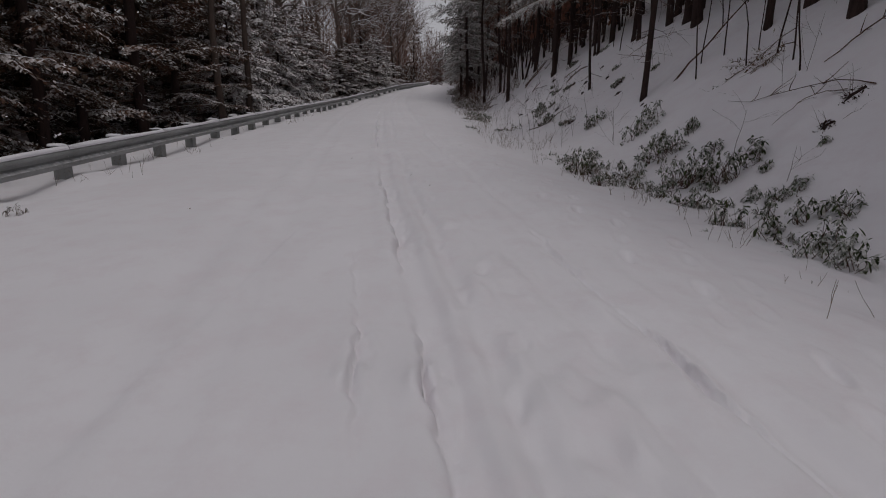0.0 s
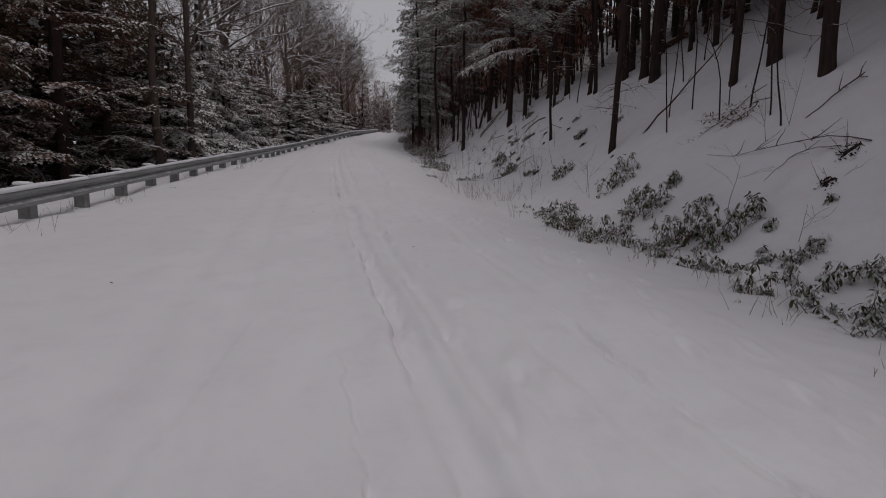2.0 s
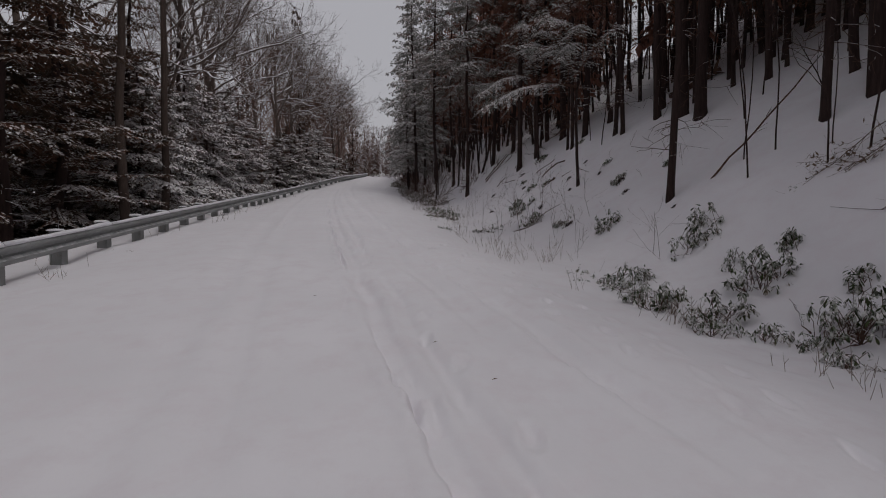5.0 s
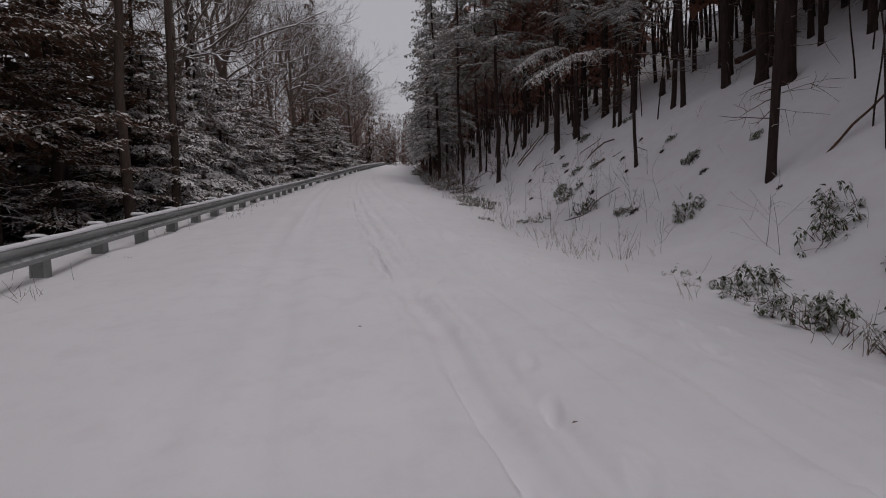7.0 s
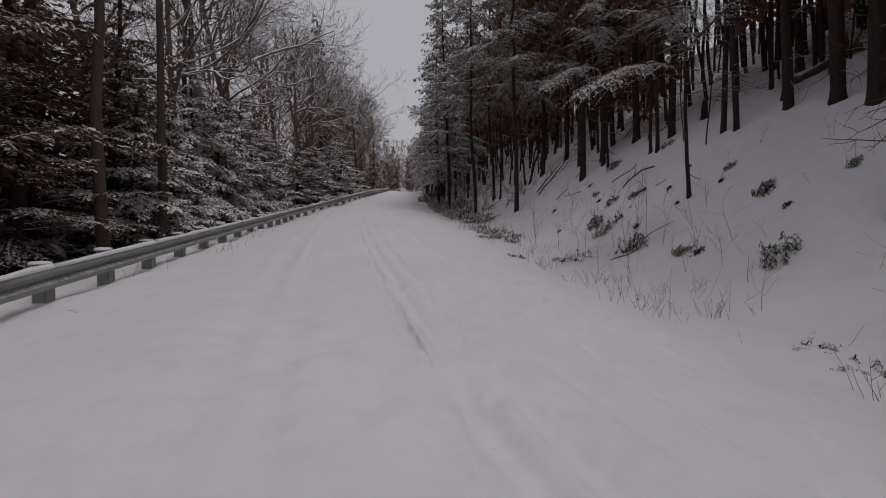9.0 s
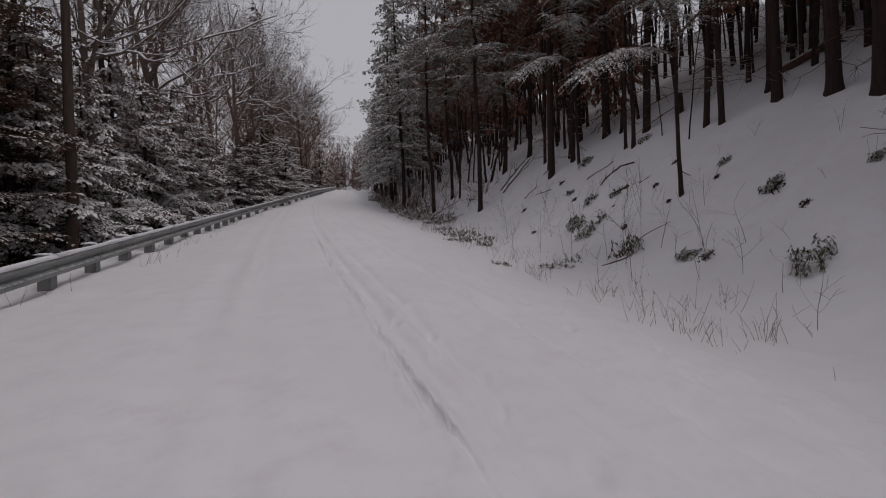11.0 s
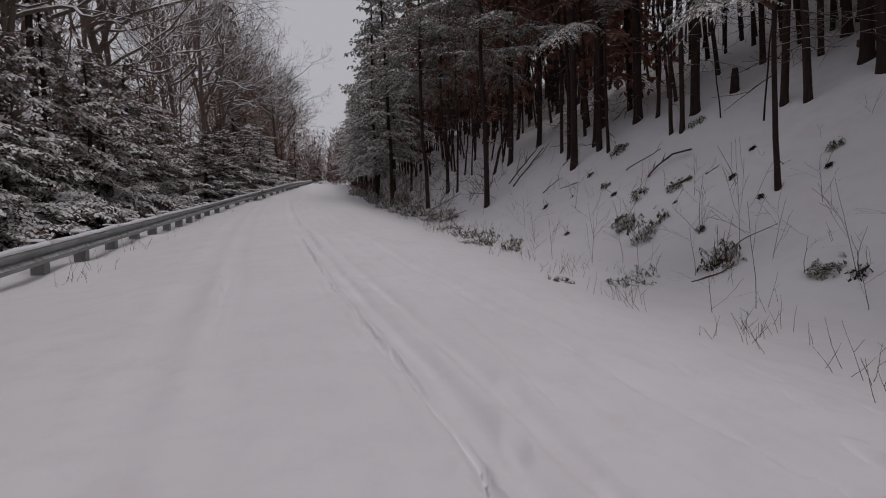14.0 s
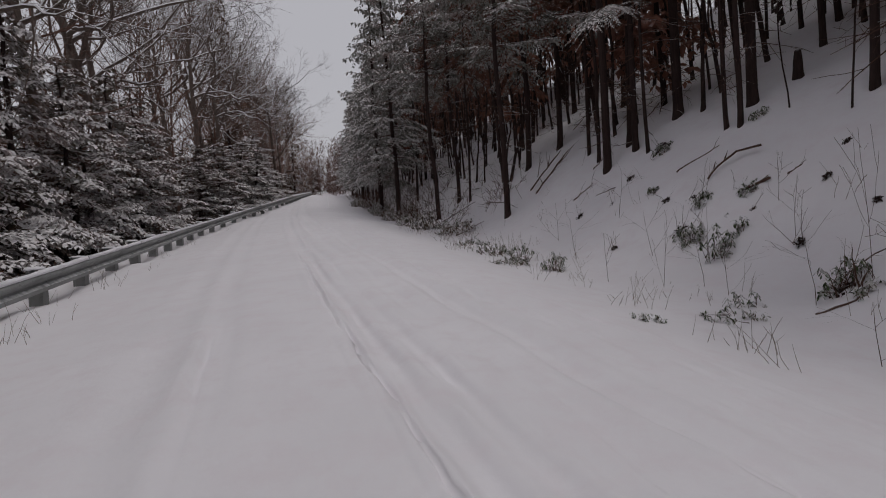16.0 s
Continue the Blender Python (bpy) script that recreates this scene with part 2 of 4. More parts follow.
# ---------------------------------------------------------------- mesh helpers
class Mesh:
    """Vertices and faces gathered piece by piece."""

    def __init__(self):
        self.v, self.f, self.n = [], [], 0

    def add(self, verts, faces):
        verts = np.asarray(verts, float)
        self.v.append(verts)
        self.f.extend([tuple(i + self.n for i in f) for f in faces])
        self.n += len(verts)

    def quads(self, verts):
        """verts: k x 4 x 3, each row its own four-sided piece."""
        k = len(verts)
        self.v.append(np.asarray(verts, float).reshape(-1, 3))
        idx = np.arange(k * 4).reshape(k, 4) + self.n
        self.f.extend(map(tuple, idx.tolist()))
        self.n += k * 4

    def tube(self, pts, radii, sides=6, cap=True):
        pts, k = np.asarray(pts, float), len(pts)
        tan = np.gradient(pts, axis=0)
        tan /= np.linalg.norm(tan, axis=1)[:, None] + 1e-9
        ref = np.array([0, 0, 1.0]) if abs(tan[0][2]) < .8 else np.array([1.0, 0, 0])
        a = np.cross(tan, ref)
        a /= np.linalg.norm(a, axis=1)[:, None] + 1e-9
        b = np.cross(tan, a)
        th = np.arange(sides) * 2 * np.pi / sides
        ring = pts[:, None] + np.asarray(radii)[:, None, None] * (a[:, None] * np.cos(th)[None, :, None] + b[:, None] * np.sin(th)[None, :, None])
        f = [(i * sides + j, i * sides + (j + 1) % sides, (i + 1) * sides + (j + 1) % sides, (i + 1) * sides + j) for i in range(k - 1) for j in range(sides)]
        if cap:
            f += [tuple(range(sides))[::-1], tuple((k - 1) * sides + j for j in range(sides))]
        self.add(ring.reshape(-1, 3), f)

    def data(self, name, mat, smooth=False):
        me = bpy.data.meshes.new(name)
        me.from_pydata(np.concatenate(self.v).tolist(), [], self.f)
        me.materials.append(mat)
        if smooth:
            me.polygons.foreach_set("use_smooth", [True] * len(me.polygons))
        me.update()
        return me


def thing(name, label, category, group="", kind="", at=(0, 0, 0)):
    ob = new(name)
    ob.empty_display_size = 0.2
    ob.location = at
    return tagged(ob, label, category, group, kind)


def part(name, mesh, mat, parent, label="", smooth=False):
    data = mesh.data(name, mat, smooth) if isinstance(mesh, Mesh) else mesh
    ob = new(name, data)
    ob.parent = parent
    return tagged(ob, label) if label else ob


def scaled(x, y, z, rz=0, sxy=1.0, sz=1.0, rx=0, ry=0):
    return pose(x, y, z, rx, ry, rz) @ Matrix.Diagonal((sxy, sxy, sz, 1))


# ---------------------------------------------------------------- snow-covered ground with wheel ruts and footprints
def stretch_out(a, b, step, far, grow=1.09, biggest=9.0):
    mid = list(np.arange(a, b + step * .5, step))
    hi, s = mid[-1], step
    while hi < far[1]:
        s = min(s * grow, biggest)
        hi += s
        mid.append(hi)
    lo, s = mid[0], step
    low = []
    while lo > far[0]:
        s = min(s * grow, biggest)
        lo -= s
        low.append(lo)
    return np.array(low[::-1] + mid)


def rut_left(y):
    return 2.24 - .205 * y + .0016 * y * y


def rut_right(y):
    return 3.83 - .215 * y + .0015 * y * y


def wheel_rut(x, y, centre, width, depth, seed):
    wob = centre + .05 * vnoise(y * .9 + seed, seed + 0 * y)
    d = (x - wob) / width
    trough = -depth * np.exp(-(np.abs(d) ** 3) * 1.2)
    lip = depth * .35 * (np.exp(-((np.abs(d) - 1.75) / .5) ** 2))
    life = .45 + .55 * np.clip(.6 + 1.2 * vnoise(y * .45 + seed * 3, seed + 9 + 0 * y), 0, 1)
    return (trough + lip * (.6 + .6 * vnoise(y * 2.1 + seed, seed + x * .3))) * life


def sharp_edge(x, y, line, y0, y1, depth, side=1):
    wob = line + .04 * vnoise(y * 2.4 + 3, 7 + 0 * y) + (.03 * vnoise(y * 5, 2 + 0 * y) + .02 * vnoise(y * 11, 4 + 0 * y)) * (y < 9)
    d = (x - wob) * side
    span = np.clip((y - y0) / .8, 0, 1) * np.clip((y1 - y) / .8, 0, 1) * np.clip(.62 + .7 * vnoise(y * 1.3 + 40, 1 + 0 * y), .25, 1)
    crack = depth * .8 * np.exp(-((d - .02) / .02) ** 2)
    clods = depth * (.55 * vnoise(x * 13 + 5, y * 8) + .35 * vnoise(x * 24, y * 15 + 3)) * np.exp(-((d - .06) / .12) ** 2)
    return (depth * .75 * np.exp(-(np.minimum(d, 0) / .11) ** 2) * (d < .012) - depth * .6 * np.exp(-(np.maximum(d, 0) / .065) ** 2) * (d >= .012) - crack + clods) * span


def footprints(x, y, offset, seed, depth=.03, y0=1.5, y1=34):
    z = np.zeros_like(x)
    rng = np.random.default_rng(seed)
    yy, side = y0, 1
    while yy < y1:
        cx = rut_right(yy) + offset + side * .12 + rng.normal() * .06
        ex, ey = (x - cx - .2 * (y - yy)) / (.05 + .025 * rng.random()), (y - yy) / (.11 + .05 * rng.random())
        r = ex ** 2 + ey ** 2
        z += np.where(r < 9, -depth * (.2 + rng.random()) * np.exp(-r ** 2) + depth * .3 * np.exp(-(np.sqrt(r) - 1.5) ** 2 * 5), 0)
        yy, side = yy + .52 + .2 * rng.random(), -side
    return z


def make_ground():
    # columns follow the wheel ruts, finest where the ruts run
    xs = stretch_out(1.2, 5.4, .016, (-320, 330), 1.075)
    ys = stretch_out(1.6, 16.0, .045, (-70, 420), 1.07)
    X, Y = np.meshgrid(xs, ys)
    c = np.clip(Y, -10, 45)
    X = X + (-.20 * c + .0016 * c * c) * np.clip((30 - np.abs(X - 3)) / 22, 0, 1)
    Z = ground_z(X, Y)
    on_road = np.clip((edge_x(Y) - .6 - X) / .5, 0, 1) * np.clip((X - rail_x(Y) - .6) / .5, 0, 1)
    Z = Z + .028 * vnoise(X * .45, Y * .28) + .012 * vnoise(X * 1.7 + 30, Y * .9) + .0045 * vnoise(X * 5 + 9, Y * 4) * on_road
    off = 1 - on_road
    Z = Z + off * (.07 * vnoise(X * .8 + 11, Y * .8) + .03 * vnoise(X * 2.3, Y * 2.3 + 5) + .014 * vnoise(X * 5.5 + 3, Y * 5.5)) * (np.abs(Y) < 120)
    near = Y < 60
    tracks = np.zeros_like(X)
    for c, w, d, s in ((rut_left(Y) + .12, .13, .055, 3), (rut_left(Y) + .42, .10, .042, 11), (rut_right(Y) + .12, .14, .058, 21), (rut_right(Y) - .42, .12, .03, 33), (rut_left(Y) - 1.75, .17, .03, 41), (rut_left(Y) - 1.2, .14, .022, 55)):
        tracks += wheel_rut(X, Y, c, w, d, s)
    for line, y0, y1, depth, side in ((rut_right(Y), .5, 6.6, .065, -1), (rut_left(Y), .5, 4.6, .09, 1), (rut_left(Y) - .4, 2.8, 5.8, .05, 1), (rut_left(Y), 5.0, 10.4, .07, 1),
                                      (rut_left(Y), 12.6, 27.0, .058, -1), (rut_right(Y), 8.0, 18.5, .05, 1), (rut_left(Y) - 1.38, 17.6, 22.6, .05, 1)):
        tracks += sharp_edge(X, Y, line, y0, y1, depth, side)
    tracks += footprints(X, Y, .75, 2, .045) + footprints(X, Y, 1.35, 4, .035) + footprints(X, Y, -1.0, 6, .03)
    scuff = np.exp(-((X - rut_left(Y) - .75) / .5) ** 2) * (.034 * vnoise(X * 6, Y * 3.2) + .018 * vnoise(X * 12, Y * 8))
    Z = Z + (tracks + scuff * np.clip((9 - Y) / 6, 0.25, 1)) * on_road * near
    v = np.stack([X, Y, Z], -1).reshape(-1, 3)
    ny, nx = X.shape
    i = (np.arange(ny - 1)[:, None] * nx + np.arange(nx - 1)[None]).reshape(-1)
    faces = np.stack([i, i + 1, i + nx + 1, i + nx], 1)
    me = bpy.data.meshes.new("ground")
    me.from_pydata(v.tolist(), [], faces.tolist())
    me.materials.append(M_SNOW)
    me.polygons.foreach_set("use_smooth", [True] * len(me.polygons))
    me.update()
    tagged(new("ground", me), "snow-covered mountain road and wooded bank with faint wheel ruts", "snowy ground", kind="structure")


make_ground()


# ---------------------------------------------------------------- guardrail
def rail_height(y):
    return gz(rail_x(y), y)


def rail_stations(y0, y1, step):
    out, y = [], y0
    while y < y1:
        out.append(y)
        sl = (rail_x(y + .5) - rail_x(y - .5))
        y += step / math.sqrt(1 + sl * sl + .0165)
    return out


W_BEAM = ((.0, .31), (.045, .29), (.075, .255), (.078, .225), (.02, .185), (.0, .155), (.02, .125), (.078, .085), (.075, .055), (.045, .02), (.0, .0))


def beam_section(ys):
    m = Mesh()
    rows = []
    for y in ys:
        x, z = rail_x(y), rail_height(y) + .23
        rows.append([(x + dx, y, z + dz * 1.06) for dx, dz in W_BEAM] + [(x + dx - .004, y, z + dz * 1.06) for dx, dz in W_BEAM[::-1]])
    k = len(rows[0])
    f = [(i * k + j, i * k + (j + 1) % k, (i + 1) * k + (j + 1) % k, (i + 1) * k + j) for i in range(len(rows) - 1) for j in range(k)]
    f += [tuple(range(k))[::-1], tuple((len(rows) - 1) * k + j for j in range(k))]
    m.add(np.array(rows).reshape(-1, 3), f)
    return m


def snow_ridge(ys, seed):
    """A rounded strip of snow along the top edge of a beam."""
    m = Mesh()
    rows = []
    for y in ys:
        x, z = rail_x(y), rail_height(y) + .23 + .322
        w, h = .05 + .008 * float(vnoise(y * 3, seed)), .06 + .016 * float(vnoise(y * 2.2, seed + 5))
        rows.append([(x + .022 + w * math.cos(a), y, z + h * math.sin(a) - (.012 if 0 < i < 6 else 0.02)) for i, a in enumerate(np.linspace(0, math.pi, 7))])
    k = 7
    f = [(i * k + j, i * k + (j + 1) % k, (i + 1) * k + (j + 1) % k, (i + 1) * k + j) for i in range(len(rows) - 1) for j in range(k)]
    f += [tuple(range(k)), tuple((len(rows) - 1) * k + j for j in range(k))[::-1]]
    m.add(np.array(rows).reshape(-1, 3), f)
    return m


def box(m, x0, x1, y0, y1, z0, z1, ch=.006):
    """A chamfered box."""
    pts, fs = [], []
    for z, c in ((z0, ch), (z0 + ch, 0), (z1 - ch, 0), (z1, ch)):
        pts += [(x0 + c, y0 + c, z), (x1 - c, y0 + c, z), (x1 - c, y1 - c, z), (x0 + c, y1 - c, z)]
    for i in range(3):
        fs += [(i * 4 + j, i * 4 + (j + 1) % 4, i * 4 + 4 + (j + 1) % 4, i * 4 + 4 + j) for j in range(4)]
    fs += [(3, 2, 1, 0), (12, 13, 14, 15)]
    m.add(pts, fs)


def mound(m, cx, cy, z, rx, ry, h, seed=0):
    """A low rounded lump of snow."""
    rng = np.random.default_rng(seed)
    pts, fs = [], []
    for r, q in ((1.0, 0.0), (1.03, .35), (.85, .8), (.45, 1.0)):
        pts += [(cx + rx * r * math.copysign(abs(math.cos(a)) ** .6, math.cos(a)), cy + ry * r * math.copysign(abs(math.sin(a)) ** .6, math.sin(a)), z + h * q + rng.normal() * .004) for a in np.arange(10) * math.pi / 5]
    for i in range(3):
        fs += [(i * 10 + j, i * 10 + (j + 1) % 10, i * 10 + 10 + (j + 1) % 10, i * 10 + 10 + j) for j in range(10)]
    fs += [tuple(range(10))[::-1], tuple(30 + j for j in range(10))]
    m.add(pts, fs)


def make_guardrail():
    rail = thing("guardrail", "weathered grey steel guardrail topped with snow beside the road", "guardrail", at=(0, 0, 0))
    start = 19.75 - 1.67 * 16
    posts = rail_stations(start, 122, 1.685)
    for i in range(0, len(posts) - 2, 2):
        ys = np.linspace(posts[i], posts[i + 2] + .12, 7 if posts[i] < 60 else 4)
        panel = part("rail_panel", beam_section(ys), M_STEEL, rail)
        part("snow_strip", snow_ridge(ys[:-1].tolist() + [posts[i + 2] - .02], i), M_CAP, panel, "thin snow along the beam", True)
    post = Mesh()
    # wide-flange post with a block, front towards the road
    box(post, -.175, -.03, -.07, .07, -.6, .55)
    box(post, -.03, .0, -.085, .085, -.6, .55)
    box(post, -.205, -.175, -.085, .085, -.6, .59)
    post_data = post.data("post", M_STEEL)
    bolt = Mesh()
    bolt.tube([(.02, 0, .395), (.034, 0, .395)], [.018, .014], 8)
    bolt_data = bolt.data("bolt", M_STEEL)
    caps = []
    for s in range(4):
        c = Mesh()
        mound(c, -.14, 0, .582, .12, .135, .032 + .008 * s, s)
        caps.append(c.data("snow_cap", M_CAP, True))
    for i, y in enumerate(posts):
        p = new("post", post_data)
        p.parent = rail
        p.location = (rail_x(y) - .004, y, rail_height(y))
        for nm, dt in (("snow_cap", caps[i % 4]), ("bolt", bolt_data)):
            o = new(nm, dt)
            o.parent = p


make_guardrail()


# ---------------------------------------------------------------- trees
def limb_path(rng, p, d, length, steps, wander, lift=0.0):
    pts, p, d = [np.array(p, float)], np.array(p, float), np.array(d, float)
    for _ in range(steps):
        d = d + rng.normal(size=3) * wander + np.array([0, 0, lift])
        d /= np.linalg.norm(d)
        p = p + d * length / steps
        pts.append(p.copy())
    return np.array(pts)


def trunk_mesh(seed, height, radius, lean=.0, sides=9):
    rng = np.random.default_rng(seed)
    k = 14
    h = np.array([-.35, 0, .12, .35, *np.linspace(.9, height, k)])
    wob = np.cumsum(rng.normal(size=(len(h), 2)) * .055, axis=0) * np.clip(h[:, None] / 4, 0, 1)
    pts = np.stack([wob[:, 0] + lean * h, wob[:, 1], h], 1)
    t = np.clip(h / height, 0, 1)
    rad = radius * (1 - .86 * t ** 1.15) + radius * .07 * np.exp(-np.clip(h, 0, None) / .14)
    m = Mesh()
    m.tube(pts, rad, sides)
    # root flare: lobes that die away up the stem
    ring = m.v[-1].reshape(len(h), sides, 3)
    lobe = rng.uniform(-.12, .42, sides)[None, :, None] * np.exp(-np.clip(h, 0, None) / .22)[:, None, None]
    ring[:, :, :2] += (ring[:, :, :2] - pts[:, None, :2]) * lobe
    return m, pts


def fronds(rng, origin, azim, length, rise, droop, node_gap, blade, width_f, twig_f=.42, step_f=.75):
    """Flat drooping bough: its axis, side twigs and needle sprays as small leaf-shaped quads."""
    nodes = np.arange(length * .16, length, node_gap)
    s = nodes / length
    out = np.array([math.cos(azim), math.sin(azim), 0])
    side = np.array([-math.sin(azim), math.cos(azim), 0])
    up = np.array([0, 0, 1.0])
    sway = rng.normal() * .12
    P = origin + out * nodes[:, None] + up * (rise * nodes - droop * nodes ** 2 / length)[:, None] + side * (sway * nodes * s)[:, None]
    T = out + up * (rise - 2 * droop * s)[:, None]
    T /= np.linalg.norm(T, axis=1)[:, None]
    quads = []
    clump = np.clip(.35 + 1.1 * np.repeat(rng.random(len(s) // 3 + 1), 3)[:len(s)], 0, 1.15)
    for sgn in (-1, 1):
        tl = clump * length * twig_f * (np.clip(s * 2.6, .25, 1) * (1.06 - s) ** .75 + .10) * rng.uniform(.65, 1.2, len(s))
        D = T * rng.uniform(.45, .85, len(s))[:, None] + side * sgn * .8 + up * rng.normal(-.18, .16, len(s))[:, None]
        D /= np.linalg.norm(D, axis=1)[:, None]
        n_max = max(1, int(tl.max() / (blade * step_f)))
        for j in range(n_max + 1):
            a = j * blade * step_f
            ok = a <= tl
            if not ok.any():
                continue
            base = P[ok] + D[ok] * a + up * (-.22 * a * a / np.maximum(tl[ok], .1))[:, None]
            for sg2 in (-1, 1):
                k = ok.sum()
                cross = np.cross(D[ok], up)
                cross /= np.linalg.norm(cross, axis=1)[:, None] + 1e-6
                d2 = D[ok] * .75 + cross * sg2 * .62 + up * rng.normal(-.22, .22, k)[:, None]
                d2 /= np.linalg.norm(d2, axis=1)[:, None]
                L = blade * rng.uniform(.7, 1.35, k) * (1 - .35 * a / np.maximum(tl[ok], .1))
                w = np.cross(d2, up + rng.normal(size=(k, 3)) * .35)
                w /= np.linalg.norm(w, axis=1)[:, None] + 1e-6
                W = (L * width_f)[:, None]
                L = L[:, None]
                quads.append(np.stack([base, base + d2 * L * .5 + w * W, base + d2 * L - up * L * .18, base + d2 * L * .5 - w * W], 1))
    return (np.concatenate(quads) if quads else np.zeros((0, 4, 3))), P


def conifer(name, seed, height, radius, crown_from, reach, boughs, blade, gap, mat, label, shape=1.0, width_f=.3, droop=.28, rise=.12, dead=0, lean=0.0, bark=None, top_reach=.25, bough_wood=True, twig_f=.42, sector=None):
    rng = np.random.default_rng(seed)
    ob = thing(name, label, "tree", "woodland trees")
    trunk, pts = trunk_mesh(seed, height, radius, lean)
    limbs = Mesh()
    crown = Mesh()
    for i in range(boughs):
        f = (i + rng.random()) / boughs
        z = crown_from + (height - crown_from) * f ** 1.05
        ln = reach * ((1 - f) ** shape * (1 - top_reach) + top_reach * (1 - f * .8)) * rng.uniform(.45, 1.2)
        az = i * 2.39996 + rng.normal() * .5 if sector is None else sector[0] + rng.normal() * sector[1]
        z += rng.normal() * .15
        o = np.array([np.interp(z, pts[:, 2], pts[:, 0]), np.interp(z, pts[:, 2], pts[:, 1]), z])
        q, P = fronds(rng, o, az, max(ln, .4), rise + rng.normal() * .2 + f * .25, droop * rng.uniform(.5, 1.5), gap, blade, width_f, twig_f)
        if len(q):
            crown.quads(q)
        if len(P) > 2 and bough_wood:
            line = np.concatenate([[o], P])[::2]
            limbs.tube(line, np.linspace(.012 + ln * .009, .004, len(line)), 3, False)
    for i in range(dead):
        z = rng.uniform(.5, max(crown_from, 1.5) * 1.15)
        az = rng.uniform(0, 6.283)
        o = np.array([np.interp(z, pts[:, 2], pts[:, 0]), np.interp(z, pts[:, 2], pts[:, 1]), z])
        d = np.array([math.cos(az), math.sin(az), rng.normal(-.1, .25)])
        ln = rng.uniform(.4, 1.7)
        p = limb_path(rng, o, d, ln, 4, .14, -.03)
        limbs.tube(p, np.linspace(.014, .004, len(p)), 3, False)
        for k in range(2):
            j = rng.integers(1, 4)
            p2 = limb_path(rng, p[j], d + rng.normal(size=3) * .7, ln * .45, 3, .2)
            limbs.tube(p2, np.linspace(.007, .003, len(p2)), 3, False)
    part("trunk", trunk, bark or M_BARK, ob, "", True)
    tagged(part("crown", crown, mat, ob), kind="stuff")
    if limbs.n:
        tagged(part("branchwork", limbs, M_TWIG, ob), kind="stuff")
    return ob


def twig_sprays(rng, pts, n, length, width, spread=.8):
    """n thin tapering twigs, bent once, that leave a limb along its length."""
    s = rng.uniform(.15, 1, n) * (len(pts) - 1)
    i = np.minimum(s.astype(int), len(pts) - 2)
    t = pts[i + 1] - pts[i]
    base = pts[i] + t * (s - i)[:, None]
    t = t / (np.linalg.norm(t, axis=1)[:, None] + 1e-9)
    d = t * .7 + rng.normal(size=(n, 3)) * spread * .6 + np.array([0, 0, .18])
    d /= np.linalg.norm(d, axis=1)[:, None]
    ln = (length * rng.uniform(.5, 1.2, n))[:, None]
    mid = base + d * ln * .5
    tip = mid + (d + rng.normal(size=(n, 3)) * .3 + np.array([0, 0, .1])) * ln * .5
    w = np.cross(d, rng.normal(size=(n, 3)))
    w = w / (np.linalg.norm(w, axis=1)[:, None] + 1e-9) * width
    return np.concatenate([np.stack([base + w, base - w, mid - w * .75, mid + w * .75], 1), np.stack([mid + w * .75, mid - w * .75, tip - w * .35, tip + w * .35], 1)])


def bare_tree(name, seed, height, radius, label, forks=4, spread=.55, levels=4, bark=None, fork_from=.35, kids=(3, 5), min_r=.006, twist=.11, sprays=0, spray_len=.8, spray_w=.006, toward=(0, 0, 0)):
    rng = np.random.default_rng(seed)
    ob = thing(name, label, "tree", "bare trees")
    trunk, limbs = Mesh(), Mesh()

    def grow(p, d, length, r, level):
        steps = 7 if level < 2 else 4
        pts = limb_path(rng, p, d, length, steps, twist if level else .05, .03 if level else .02)
        r1 = max(r * (.32 if level else .35), min(.003, min_r))
        (trunk if level == 0 else limbs).tube(pts, np.linspace(r, r1, len(pts)), (9, 6, 4, 3, 3)[level], level < 2)
        if sprays and level >= levels - 1:
            limbs.quads(twig_sprays(rng, pts, sprays if level == levels else sprays // 2, spray_len, spray_w))
        if level >= levels:
            return
        for i in range(rng.integers(*kids) + (forks if level == 0 else 0)):
            f = rng.uniform(fork_from if level == 0 else .25, 1)
            k = min(int(f * steps), steps - 1)
            base = pts[k] + (pts[k + 1] - pts[k]) * (f * steps - k)
            t = pts[k + 1] - pts[k]
            t /= np.linalg.norm(t)
            away = rng.normal(size=3)
            away -= t * away.dot(t)
            away /= np.linalg.norm(away)
            dd = t * (1 - spread * .5) + away * spread * rng.uniform(.8, 1.5) + np.array([0, 0, .12]) + np.array(toward) * (1 if level == 0 else .35)
            rr = max((r + (r1 - r) * f) * rng.uniform(.48, .74), min_r if level < 2 else min(.003, min_r))
            grow(base, dd / np.linalg.norm(dd), length * rng.uniform(.38, .66) * (1.15 - f * .45), rr, level + 1)

    grow(np.array([0, 0, -.3]), np.array([rng.normal() * .04, rng.normal() * .04, 1.0]), height * .8, radius, 0)
    part("trunk", trunk, bark or M_GREYBARK, ob, "", True)
    tagged(part("branchwork", limbs, bark or M_GREYBARK, ob, "snow-lined bare limbs"), kind="stuff")
    return ob


rnd = random.Random(11)


def place_all(srcs, spots):
    """The first build of each source takes the first spot that falls to it, copies the rest."""
    used = set()
    for i, (x, y, sxy, sz, *more) in enumerate(spots):
        s = srcs[i % len(srcs)]
        rz = more[0] if more else rnd.uniform(0, 360)
        m = scaled(x, y, gz(x, y) - .03, rz, sxy, sz, *(more[1:3] if len(more) > 2 else (0, 0)))
        if s.name not in used:
            used.add(s.name)
            placed_first.append((s, m))
        else:
            copy_thing(s, m)


placed_first = []

